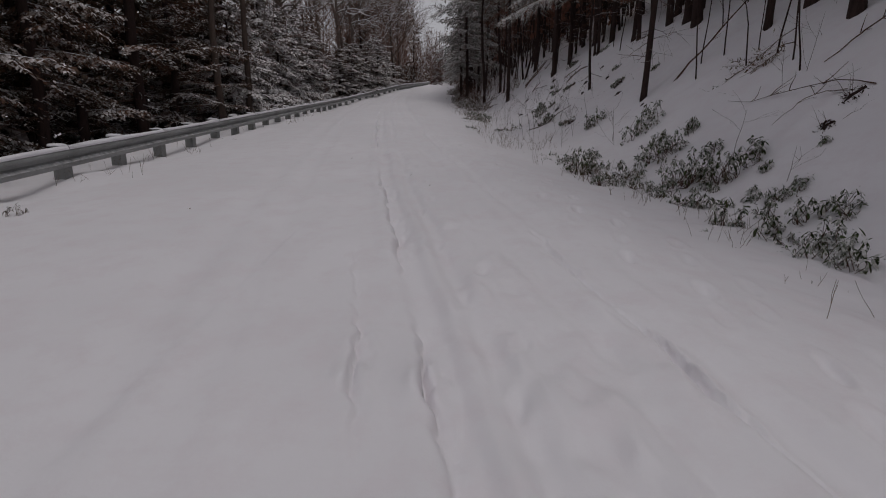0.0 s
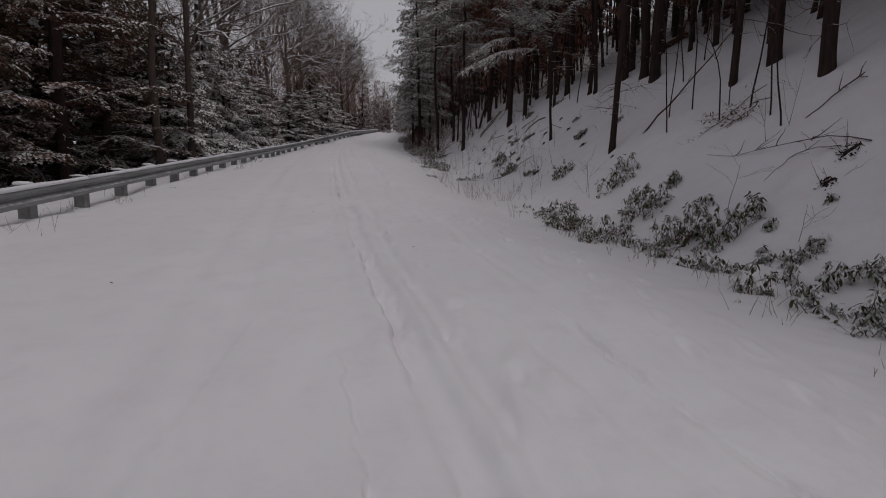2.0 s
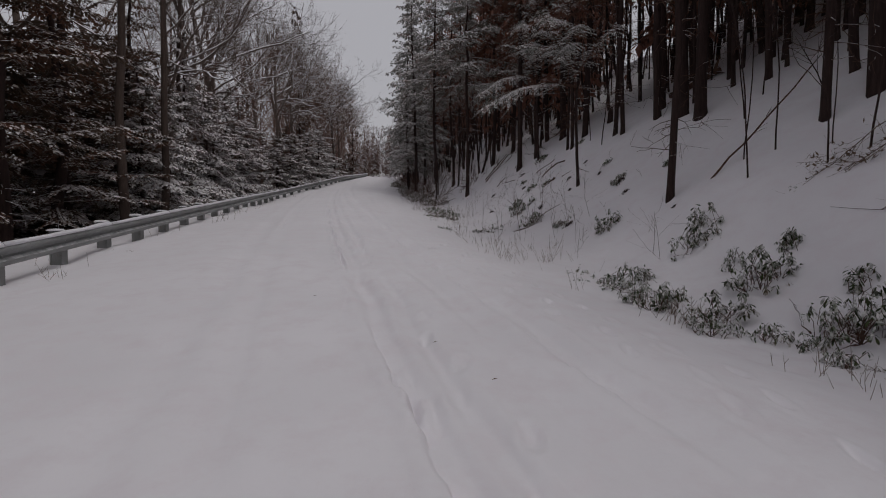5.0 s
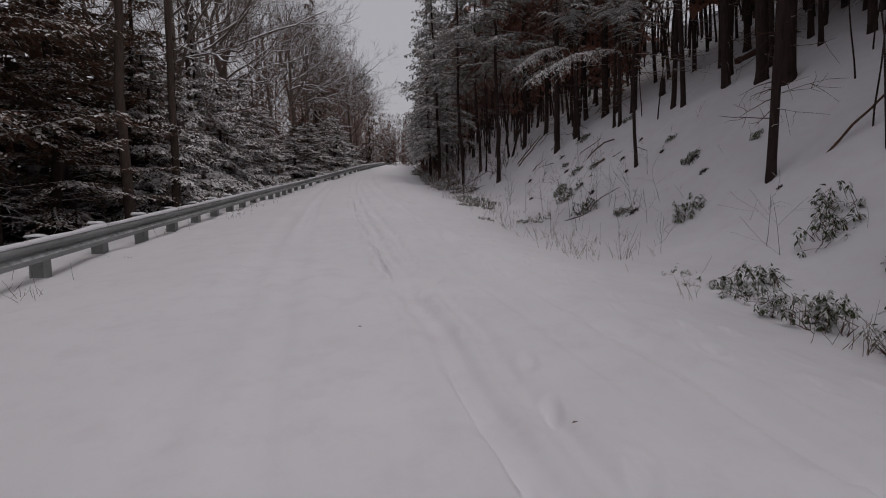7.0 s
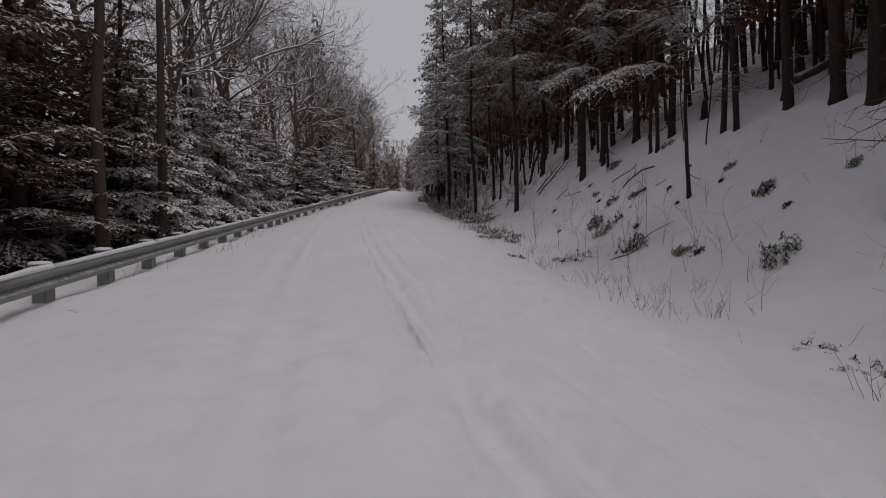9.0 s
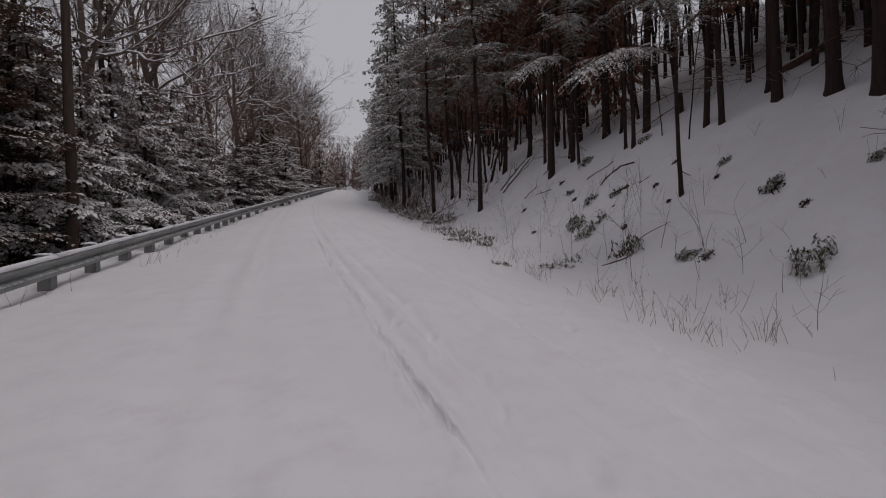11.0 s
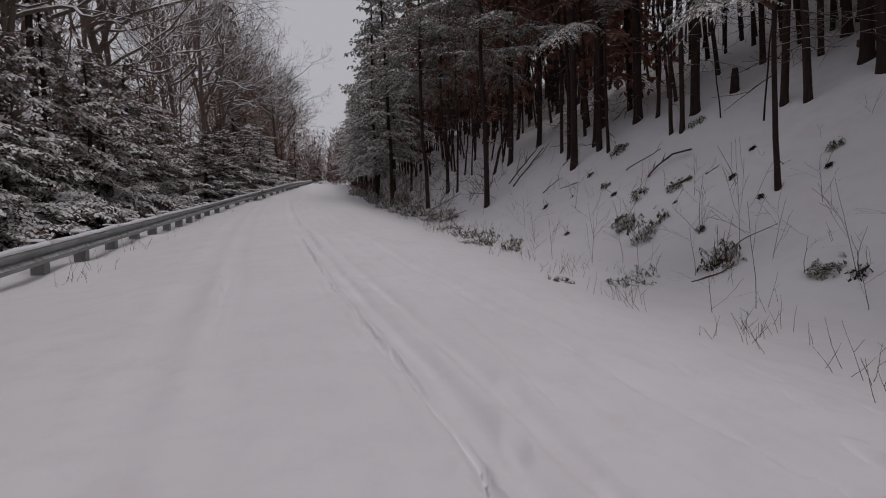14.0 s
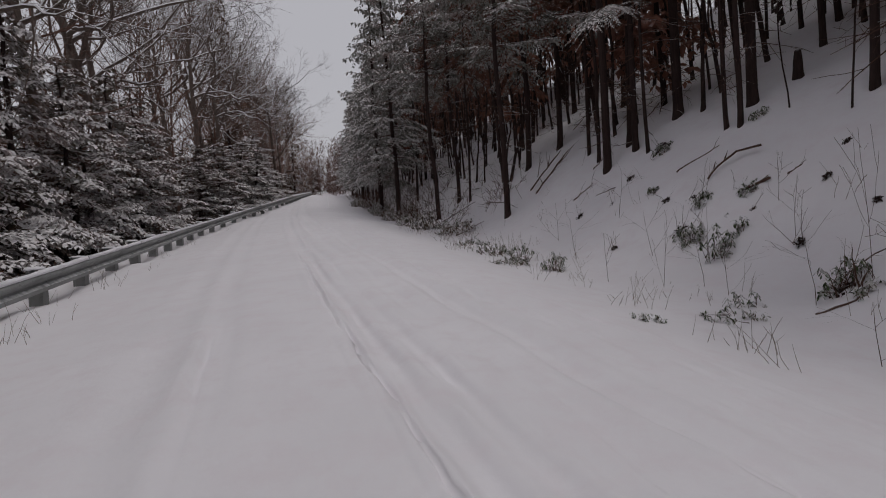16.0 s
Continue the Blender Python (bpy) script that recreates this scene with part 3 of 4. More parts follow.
# --- left of the road: tall dark hemlocks first, then lower, snowier ones that lean over the rail
HEM = "tall dark hemlock with drooping snow-dusted boughs behind the guardrail"
hem = [conifer("hemlock_tree", 100 + i, h, r, cf, rc, nb, .15, .17, M_HEMLOCK, HEM, .6, .27, .16, .04, 20, twig_f=.5)
       for i, (h, r, cf, rc, nb) in enumerate(((16, .16, 1.6, 2.6, 78), (18, .18, 2.2, 2.8, 80)))]
spots = []
y = 4.0
while y < 25:
    spots.append((float(rail_x(y)) - (rnd.uniform(3.6, 4.8) if y < 16 else rnd.uniform(2.6, 4.0)), y, rnd.uniform(.85, 1.1), rnd.uniform(.8, 1.1) if y < 20 else rnd.uniform(.55, .75)))
    y += rnd.uniform(1.7, 2.6)
y = -2.0
while y < 21:
    spots.append((float(rail_x(y)) - rnd.uniform(5.6, 7.2), y, rnd.uniform(.9, 1.1), rnd.uniform(.8, 1.05)))
    y += rnd.uniform(1.9, 2.9)
place_all(hem, spots)
HEL = "low spreading hemlock heavy with snow beside the guardrail"
hel = [conifer("snowy_hemlock_tree", 120 + i, h, r, cf, rc, nb, .18, .17, M_SNOWY, HEL, .35, .32, .3, .1, 8, .05, top_reach=.6, twig_f=.5)
       for i, (h, r, cf, rc, nb) in enumerate(((7.6, .11, .8, 2.5, 84), (6.6, .10, .6, 2.3, 76), (7.9, .12, 1.0, 2.4, 86)))]
spots = []
y = 25.0
while y < 66:
    spots.append((float(rail_x(y)) - rnd.uniform(2.1, 3.0), y, rnd.uniform(.85, 1.1), rnd.uniform(.8, 1.12) if y < 42 else rnd.uniform(.5, .75)))
    y += rnd.uniform(1.9, 2.9)
place_all(hel, spots)

# --- inner and far conifers, coarser
FARC = "dark conifer dusted with snow deep in the wood"
far_con = [conifer("conifer_tree", 200 + i, h, .16, cf, rc, nb, .46, .46, M_HEMLOCK, FARC, .7, .3, .3, .1)
           for i, (h, cf, rc, nb) in enumerate(((13, .6, 3.2, 52), (16, .8, 3.5, 56)))]
spots = []
for o0, o1, step in ((5.4, 7, 2.6), (7.5, 10, 2.2), (10.5, 15, 3.2)):
    y = 22.0 if o0 < 6 else -8.0
    while y < 36:
        spots.append((float(rail_x(y)) - rnd.uniform(o0, o1), y, rnd.uniform(1.0, 1.3), rnd.uniform(1.0, 1.3) if y < 23 else rnd.uniform(.5, .7)))
        y += rnd.uniform(.7, 1.3) * step
    y = 36.0
    while y < 112:
        spots.append((float(rail_x(y)) - rnd.uniform(o0, o1), y, rnd.uniform(.75, 1.0), rnd.uniform(.3, .5)))
        y += rnd.uniform(.7, 1.3) * step * 1.6
y = 64.0
while y < 112:
    spots.append((float(rail_x(y)) - rnd.uniform(2.8, 5), y, rnd.uniform(.5, .75), rnd.uniform(.2, .36)))
    y += rnd.uniform(2.2, 3.6)
for k in range(3):
    y = rnd.uniform(116, 165)
    spots.append((float(edge_x(y)) + 2.5 + 22 * rnd.random() ** 1.2, y, rnd.uniform(.7, 1.0), rnd.uniform(.5, .8)))
spots.append((-9.7, 63.0, .95, 1.25))
spots.append((-9.9, 66.0, .9, 1.1))
spots.append((-6.6, 100.0, .85, .85))
place_all(far_con, spots)

# --- bare broadleaved trees on the left
BARE = "bare broadleaved tree with snow-lined limbs in the wood"
bare = [bare_tree("bare_tree", 300 + i, h, r, BARE, f, sp, 3, None, .5, (4, 7), .012, .17, 5, .8, .006, (.75, -.1, 0)) for i, (h, r, f, sp) in enumerate(((15, .20, 4, .85), (16, .22, 5, .75)))]
place_all(bare, [(min(x, float(rail_x(y)) - 2.2), y, a, h, r) for x, y, a, h, r in ((-9.7, 33.4, 1, 1, -25), (-9.7, 38.5, 1.1, 1.18, 5), (-9.8, 30.2, 0.9, 0.95, 35), (-11.2, 43, 1, 1.12, 25), (-10.2, 48.5, 1, 1.06, -35), (-9.1, 54, 0.9, 1.01, -5), (-13.5, 27, 1.1, 1.1, -45), (-8.9, 84, 0.9, 1.05, -5), (-8.3, 45.5, 0.85, 1.01, 35), (-14, 35, 1.1, 1.1, 5), (-11.7, 52, 1, 1.12, -30), (-9.3, 60, 0.9, 1.01, -5), (-13.7, 46, 1.1, 1.23, -35), (-10.7, 70, 0.95, 1.12, 30), (-8.1, 50.5, 0.8, 0.952, 30), (-9.9, 105, 1, 1.3, -25), (-7.9, 76, 0.8, 1.12, -15))])
lone = bare_tree("roadside_bare_tree", 331, 13, .13, "rounded leafless tree standing beside the guardrail", 6, .7, 3, M_DULLBARK, .35, (4, 6), .01, .13, 7, .7, .006)
place_all([lone], [(-5.6, 60.5, 1.0, 1.0, 20), (-6.3, 73, .9, .9, 160)])
birch = bare_tree("pale_leaning_tree", 335, 9, .07, "pale thin leafless tree leaning towards the road", 4, .5, 2, M_PALEBARK, .4, (3, 5), .008, .1, 4, .6, .005)
place_all([birch], [(-6.2, 66.5, 1.0, 1.0, 0, 0, 14), (-6.7, 64.0, .9, .9, 50, 5, 9)])
slimbare = [bare_tree("slender_bare_tree", 320 + i, h, .09, "slender bare grey-brown tree in the far wood", f, .6, 2, M_FARTWIG, .22, (4, 6), .012, .16, 6, .9, .009) for i, (h, f) in enumerate(((14, 9), (12, 10), (15, 8)))]
spots = []
y = 30.0
while y < 118:
    for k in range(2):
        spots.append((float(rail_x(y)) - rnd.uniform(2.6, 12), y + rnd.uniform(-1, 1), rnd.uniform(.8, 1.15), rnd.uniform(.75, 1.05) if y < 62 else rnd.uniform(1.0, 1.4)))
    y += rnd.uniform(3.0, 4.8)
place_all(slimbare, spots)
slim = bare_tree("straight_trunk_tree", 340, 17, .17, "tall straight brown-barked tree behind the guardrail", 3, .5, 3, M_DULLBARK, .6)
place_all([slim], [(-7.6, 24.0, .82, 1.0, 0), (-7.3, 20.8, .86, 1.0, 70), (-9.6, 30.2, .8, 1.0, 300)])


def far_wood():
    """Brown haze of bare crowns and dark conifers on the slopes past the bend."""
    rng = np.random.default_rng(77)
    bare_m, dark_m = Mesh(), Mesh()
    for k in range(420):
        y = rng.uniform(122, 200)
        x = float(rng.uniform(-60, 40))
        if float(rail_x(y)) - 2.5 < x < float(edge_x(y)) + 2.5:
            continue
        z, h = gz(x, y), rng.uniform(10, 18)
        bare_m.tube([(x, y, z - .3), (x + rng.normal() * .3, y, z + h * .5), (x + rng.normal() * .5, y, z + h)], [.05, .035, .015], 4, False)
        if rng.random() < .1:
            h *= .6
            q = []
            for i in range(150):
                f = rng.random() ** .8
                a, r = rng.uniform(0, 6.283), (1 - f) * 2.6 + .2
                d = np.array([math.cos(a), math.sin(a), -.35])
                b = np.array([x, y, z + 1 + f * (h - 1)])
                w = np.array([-math.sin(a), math.cos(a), 0]) * r * .3
                q.append([b, b + d * r * .6 + w, b + d * r, b + d * r * .6 - w])
            dark_m.quads(np.array(q))
        else:
            q = []
            for i in range(210):
                f = rng.uniform(.02, 1)
                a, r = rng.uniform(0, 6.283), rng.uniform(.8, 2.6) * (1.15 - f * .7)
                d = np.array([math.cos(a), math.sin(a), rng.uniform(-.1, 1.1)])
                b = np.array([x + rng.normal() * .4, y, z + f * h * .95])
                w = np.array([-math.sin(a), math.cos(a), 0]) * .07
                q.append([b + w, b - w, b + d * r - w * .4, b + d * r + w * .4])
            bare_m.quads(np.array(q))
    tagged(new("far_bare_wood", bare_m.data("far_bare_wood", M_FARTWIG)), "distant brown leafless wood on the slope past the bend", "woodland", kind="stuff")
    tagged(new("far_conifer_wood", dark_m.data("far_conifer_wood", M_HEMLOCK)), "distant dark conifers among the leafless wood", "woodland", kind="stuff")


far_wood()

# --- right of the road: tall dark plantation on the bank
PLA = "tall dark conifer with bare lower trunk on the bank"
pla = [conifer("plantation_conifer", 400 + i, h, r, cf, rc, nb, .24, .27, M_SPRUCE, PLA, .6, .28, .3, .05, 22, 0.0)
       for i, (h, r, cf, rc, nb) in enumerate(((18, .11, 6.6, 3.2, 40), (20, .2, 7.4, 3.6, 44)))]
inner = [conifer("inner_conifer", 430 + i, h, .13, cf, rc, nb, .5, .5, M_DEAD, "slim dark conifer with dead brown branches inside the plantation", .5, .26, .25, .0, 9, 0.0, bough_wood=False)
         for i, (h, cf, rc, nb) in enumerate(((17, 2.2, 2.4, 46), (18, 2.8, 2.6, 46), (15, 1.9, 2.2, 42)))]
MEASURED_A = ((6.87, 15.88, .105), (10.06, 22.0, .17), (9.3, 18.6, .22), (11.06, 18.2, .12), (9.03, 14.1, .11), (9.77, 13.8, .2), (10.67, 15.15, .12), (11.68, 14.76, .11), (9.27, 11.67, .18), (9.44, 21.2, .17), (9.55, 19.8, .2), (8.7, 22.75, .1), (8.72, 22.2, .1), (7.88, 25.48, .06), (6.67, 28.7, .16), (8.52, 27.9, .18))
MEASURED_B = ((12.5, 23.1, .15), (8.6, 25.4, .15), (10.36, 20.57, .07), (7.33, 28.25, .11), (7.5, 28.8, .11), (7.93, 25.1, .08), (11.15, 25.74, .1), (12.83, 26.63, .11), (6.5, 34.24, .14), (7.47, 33.34, .14), (7.11, 30.52, .08), (6.9, 29.57, .076), (4.83, 37.2, .065), (4.09, 46.6, .1))
verge = conifer("roadside_conifer", 417, 16, .10, 6.2, 3.2, 60, .15, .19, M_EDGE, "tall conifer with snow-dusted sprays hanging towards the road", .35, .26, .22, .06, 30, top_reach=.55, twig_f=.5)
# slender trees that hold their sprays out on the open side, towards the road
young = conifer("young_hemlock", 418, 9.0, .05, 3.0, 3.6, 24, .08, .1, M_EDGE, "slender young hemlock with snowy sprays on the bank", .6, .22, .26, .1, 8, -.03, top_reach=.4, twig_f=.3, sector=(-2.3, .4))
VERGE = ((4.6, 31.8, 1.05, .95), (3.55, 38.2, 1.05, 1.0), (4.7, 38.6, .9, .95))
# coarse tree for the upper bank, there mainly to block skylight
shade = conifer("upper_conifer", 425, 19, .15, 7.6, 4.8, 66, .6, .46, M_SPRUCE, "tall dark conifer added high on the bank to shade the snow below", .5, .3, .3, .05, 8, bough_wood=False)
slim_spots = [(x, y, max(r * .8 / .11, .5), rnd.uniform(.85, 1.1) * (1 if r > .09 else .8), rnd.uniform(0, 360), rnd.uniform(-.8, .8), rnd.uniform(-.8, .8)) for x, y, r in MEASURED_A + MEASURED_B if r < .155]
stout_spots = [(x, y, r * .74 / .2, rnd.uniform(.9, 1.1), rnd.uniform(0, 360), rnd.uniform(-1.5, 1.5), rnd.uniform(-1.5, 1.5)) for x, y, r in MEASURED_A + MEASURED_B if r >= .155]

taken = [(s[0], s[1]) for s in slim_spots + stout_spots + list(VERGE)]


def free(x, y, gap):
    return all((x - a) ** 2 + (y - b) ** 2 > gap * gap for a, b in taken)


upper_spots = []
for k in range(900):
    y = rnd.uniform(-16, 60)
    x = float(edge_x(y)) + rnd.uniform(11 if y < 2 else 5.6 if y < 10 else 6.5, 24)
    if 10 <= y < 29 and x < 12 or y < 10 and x < 10.4 and y > 2.5:
        continue
    if 15 < y < 44 and x < 21:
        continue
    if free(x, y, 2.0) and len(upper_spots) < 50:
        taken.append((x, y))
        upper_spots.append((x, y, rnd.uniform(.8, 1.25), rnd.uniform(.85, 1.15)))
# extra canopy, mostly unseen, added to keep light off the near bank
for x, y in ((14.6, 3.4), (11.4, 5.6), (13.0, 7.4), (14.8, 5.2), (12.2, 9.6), (14.6, 10.4), (9.6, 6.6), (10.6, 5.2), (12.4, 10.9), (14.2, 12.3), (12.9, 13.8), (11.7, 8.2), (13.9, 8.6), (15.4, 13.6), (15.5, 17), (17, 20.5), (14.6, 19), (16.5, 23.5), (13.6, 16.4), (18.5, 16), (16.6, 9.4), (17.2, 12.4)):
    taken.append((x, y))
    upper_spots.append((x, y, rnd.uniform(.95, 1.15), rnd.uniform(.68, .85)))
place_all([verge], VERGE)
place_all([young], [(6.62, 20.95, 1.0, 1.0, 0), (7.25, 27.6, 1.0, 1.15, 8)])
place_all(pla[:1], slim_spots)
place_all(pla[1:], stout_spots)
place_all([shade], upper_spots)
spots, tries = [], 0
while len(spots) < 150 and tries < 9000:
    tries += 1
    y = rnd.uniform(20, 112)
    d0 = 3.0 if y > 46 else (4.2 if y > 33 else 5.0 if y > 27 else 8.0)
    x = float(edge_x(y)) + d0 + rnd.uniform(0, 1) ** 1.3 * 15
    if free(x, y, .8):
        taken.append((x, y))
        spots.append((x, y, rnd.uniform(.4, 1.0), rnd.uniform(.75, 1.1), rnd.uniform(0, 360), rnd.uniform(-2.5, 2.5), rnd.uniform(-2.5, 2.5)))
place_all(inner, spots)


def dead_pole(seed, height, radius):
    """A slim suppressed conifer: bare stem with dead twiggy side branches."""
    rng = np.random.default_rng(seed)
    ob = thing("dead_pole_tree", "slim dead conifer stem with brittle brown twigs", "tree", "woodland trees")
    trunk, pts = trunk_mesh(seed, height, radius, rng.normal() * .02, 6)
    tw = Mesh()
    for i in range(18):
        z = rng.uniform(.8, height * .9)
        o = np.array([np.interp(z, pts[:, 2], pts[:, 0]), np.interp(z, pts[:, 2], pts[:, 1]), z])
        a = rng.uniform(0, 6.283)
        q = limb_path(rng, o, (math.cos(a), math.sin(a), rng.normal(-.05, .25)), rng.uniform(.5, 1.5), 3, .15)
        tw.tube(q, np.linspace(.009, .004, 4), 3, False)
        tw.quads(twig_sprays(rng, q, 7, .4, .005))
    part("trunk", trunk, M_BARK, ob, "", True)
    tagged(part("branchwork", tw, M_TWIG, ob), kind="stuff")
    return ob


poles = [dead_pole(470 + i, h, r) for i, (h, r) in enumerate(((9, .05), (11, .065), (7, .04)))]
spots, tries = [], 0
while len(spots) < 270 and tries < 9000:
    tries += 1
    y = 22 + 42 * rnd.random() ** 1.15
    d0 = 3.0 if y > 33 else 4.4 if y > 27 else 7.6
    x = float(edge_x(y)) + d0 + rnd.random() ** 1.1 * 11
    if free(x, y, .55):
        taken.append((x, y))
        spots.append((x, y, rnd.uniform(.8, 1.3), rnd.uniform(.7, 1.1), rnd.uniform(0, 360), rnd.uniform(-4, 4), rnd.uniform(-4, 4)))
tries = 0
while len(spots) < 330 and tries < 3000:
    tries += 1
    y = rnd.uniform(9, 24)
    x = float(edge_x(y)) + 7.0 + rnd.random() * 9
    if free(x, y, .7):
        taken.append((x, y))
        spots.append((x, y, rnd.uniform(.9, 1.6), rnd.uniform(.8, 1.2), rnd.uniform(0, 360), rnd.uniform(-3, 3), rnd.uniform(-3, 3)))
place_all(poles, spots)

# trees at the edge of the wood, boughs reaching out over the road
edge_con = [conifer("edge_conifer", 450 + i, h, .13, cf, rc, nb, .25, .28, M_EDGE, "snow-dusted green conifer at the edge of the wood", .6, .28, .3, .12)
            for i, (h, cf, rc, nb) in enumerate(((18, 3.0, 3.3, 112), (16, 2.2, 3.0, 104)))]
spots = [(2.4, 43.5, .95, 1.0), (2.0, 48.5, 1.0, 1.05)]
y = 52.0
while y < 116:
    spots.append((float(edge_x(y)) + rnd.uniform(.4, 1.6), y, rnd.uniform(.9, 1.1), rnd.uniform(.75, 1.0)))
    y += rnd.uniform(2.8, 4.2)
for k in range(10):
    y = rnd.uniform(116, 140)
    spots.append((float(edge_x(y)) + rnd.uniform(3.5, 14), y, rnd.uniform(.7, 1.0), rnd.uniform(.5, .8)))
place_all(edge_con, spots)

for s, m in placed_first:
    s.matrix_basis = m


# ---------------------------------------------------------------- undergrowth on the bank
def laurel(seed, w, h, x, y, label, name="laurel_bush", leaf=.066, density=1.0, mat=None):
    """Evergreen shrub: forked stems that end in whorls of long drooping leaves."""
    rng = np.random.default_rng(seed)
    ob = thing(name, label, "shrub", "shrubs on the bank", at=(x, y, gz(x, y) - .02))
    stems, leaves = Mesh(), Mesh()
    w, h = w * .9, h * .86
    n = max(5, int(44 * density * (w * max(h, .3)) / .5))
    L = []
    boles = [np.array([rng.normal() * w * .2, rng.normal() * w * .17]) for _ in range(max(2, int(3 + w * 3)))]
    for i in range(n):
        a, r = rng.uniform(0, 6.283), w * .5 * math.sqrt(rng.random())
        top = np.array([r * math.cos(a), r * math.sin(a) * .8, h * rng.uniform(.12, 1.0) * (1 - .45 * (2 * r / w) ** 2)])
        bole = min(boles, key=lambda q: abs(q - top[:2]).sum() + rng.random() * w * .15)
        rise = gz(x + top[0], y + top[1]) - gz(x, y)
        top[2] = max(top[2] + rise * .55, rise + .05)
        root = np.array([*bole, -.03])
        root[2] += gz(x + root[0], y + root[1]) - gz(x, y)
        stem = limb_path(rng, root, (top - root) + np.array([rng.normal() * .1, rng.normal() * .1, .12]), np.linalg.norm(top - root) * .5, 2, .25)
        stems.tube([*stem, stem[-1] * .4 + top * .6 + rng.normal(size=3) * .015, top], [.007, .006, .005, .004, .003], 3, False)
        k = rng.integers(6, 11)
        tilt = rng.normal(size=2) * .35
        for j in range(k):
            b = j * 6.283 / k + rng.normal() * .35
            d = np.array([math.cos(b), math.sin(b), rng.normal(-.7, .5) + tilt[0] * math.cos(b) + tilt[1] * math.sin(b)])
            d /= np.linalg.norm(d)
            ln = leaf * rng.uniform(.75, 1.5)
            s = np.array([-math.sin(b), math.cos(b), rng.normal() * .4]) * ln * .19
            c = top + np.array([rng.normal() * .012, rng.normal() * .012, rng.normal() * .025])
            sag = np.array([0, 0, -ln])
            m1, m2, t1 = c + d * ln * .4 + sag * .04, c + d * ln * .75 + sag * .16, c + d * ln + sag * .32
            L.append([c + s * .15, m1 + s * .8, m1 - s * .8, c - s * .15])
            L.append([m1 + s * .8, m2 + s, m2 - s, m1 - s * .8])
            L.append([m2 + s, t1 + s * .3, t1 - s * .3, m2 - s])
    leaves.quads(np.array(L))
    tagged(part("stemwork", stems, M_TWIG, ob), kind="stuff")
    tagged(part("foliage", leaves, mat or M_LAUREL, ob), kind="stuff")
    return ob


BIG = "evergreen shrub with drooping leaves, lightly dusted with snow"
LOW = "low sprawl of evergreen leaves half buried in snow"
TUFT = "small dark leafy tuft poking out of the snow"
SHRUBS = ((5.79, 16.86, .72, .6), (5.87, 11.69, 1.06, .78), (5.04, 11.32, .83, .46), (4.34, 11.72, .79, .55), (5.65, 9.98, 1.13, .74), (5.99, 9.54, .7, .66), (6.35, 10.63, .5, .4), (6.47, 9.62, .55, .56), (5.14, 7.57, .52, .5),
          (5.45, 7.15, .45, .4), (5.25, 8.56, .5, .4), (6.1, 7.53, .6, .42), (5.84, 6.7, .6, .5), (5.67, 6.15, .65, .45), (6.35, 7.24, .5, .4), (4.62, 13.2, .86, .5), (4.9, 13.3, .5, .41), (4.9, 20.4, .8, .62), (5.06, 22.74, .62, .66), (2.95, 24.75, .6, .5), (2.75, 26.3, .85, .5))
for i, (x, y, w, h) in enumerate(SHRUBS):
    laurel(500 + i, w, h, x, y, BIG)
for i, (x, y, w, h) in enumerate(((5.98, 13.6, .85, .7), (6.3, 13.75, .8, .75), (6.5, 14.1, .6, .6))):
    laurel(540 + i, w, h, x, y, "open leggy evergreen shrub on the snowy bank", density=.55)
SPRAWLS = ((5.09, 8.81, .5, .32), (5.53, 8.5, .5, .25), (5.86, 7.97, .4, .26), (6.1, 8.3, .48, .25), (6.27, 8.19, .4, .27), (5.65, 7.53, .4, .33), (5.69, 9.36, .56, .22), (5.15, 10.02, .48, .2), (4.38, 10.64, .66, .22), (4.92, 10.42, .76, .26), (5.11, 9.47, .62, .25), (4.65, 7.22, .22, .07), (5.4, 6.5, .6, .3), (5.6, 6.83, .6, .3),
           (4.7, 12.1, .8, .3), (4.45, 12.6, .7, .3), (6.0, 12.5, .6, .35), (4.1, 13.5, .85, .2), (4.6, 11.1, .8, .22), (4.02, 14.0, .6, .24), (4.32, 13.05, .9, .25), (4.2, 12.3, .45, .26), (3.95, 21.0, .54, .34), (2.3, 25.6, 1.1, .2), (2.5, 27.4, 1.2, .4), (3.45, 20.7, .9, .22), (2.5, 29.5, 1.0, .3), (2.2, 20.6, .5, .1))
for i, (x, y, w, h) in enumerate(SPRAWLS):
    laurel(560 + i, w, h, x, y, LOW, "low_shrub", .045, 1.3)
for i, (x, y, w, h) in enumerate(((6.55, 11.99, .38, .42), (6.5, 9.11, .3, .2), (6.47, 8.28, .27, .18), (7.04, 8.79, .2, .18), (6.04, 8.76, .22, .1), (5.98, 8.52, .25, .12), (7.46, 13.01, .17, .12), (6.99, 18.81, .5, .26), (5.2, 23.48, .5, .5), (5.42, 19.02, .56, .16), (5.27, 23.83, .43, .26), (5.98, 24.1, .46, .3), (5.56, 22.76, .28, .34), (6.37, 23.3, .5, .22), (8.16, 24.81, .46, .22), (7.2, 26.94, .6, .34), (6.1, 25.9, .3, .2), (7.5, 20.6, .3, .18), (7.7, 17.4, .3, .14))):
    laurel(600 + i, w, h, x, y, TUFT, "leafy_tuft", .058, 1.8)
laurel(636, .34, .18, -3.75, 7.15, "small green sprig of weeds poking through the roadside snow", "green_sprig", .035, 1.2, M_BRUSH)
# brushy evergreens where the bank meets the road farther up
for i in range(16):
    y = 33 + i * 2.1
    x = float(edge_x(y)) + rnd.uniform(-.9, .5)
    laurel(640 + i, rnd.uniform(1.2, 2.0), rnd.uniform(.5, 1.0), x, y, BIG, leaf=.1, density=.8, mat=M_BRUSH)


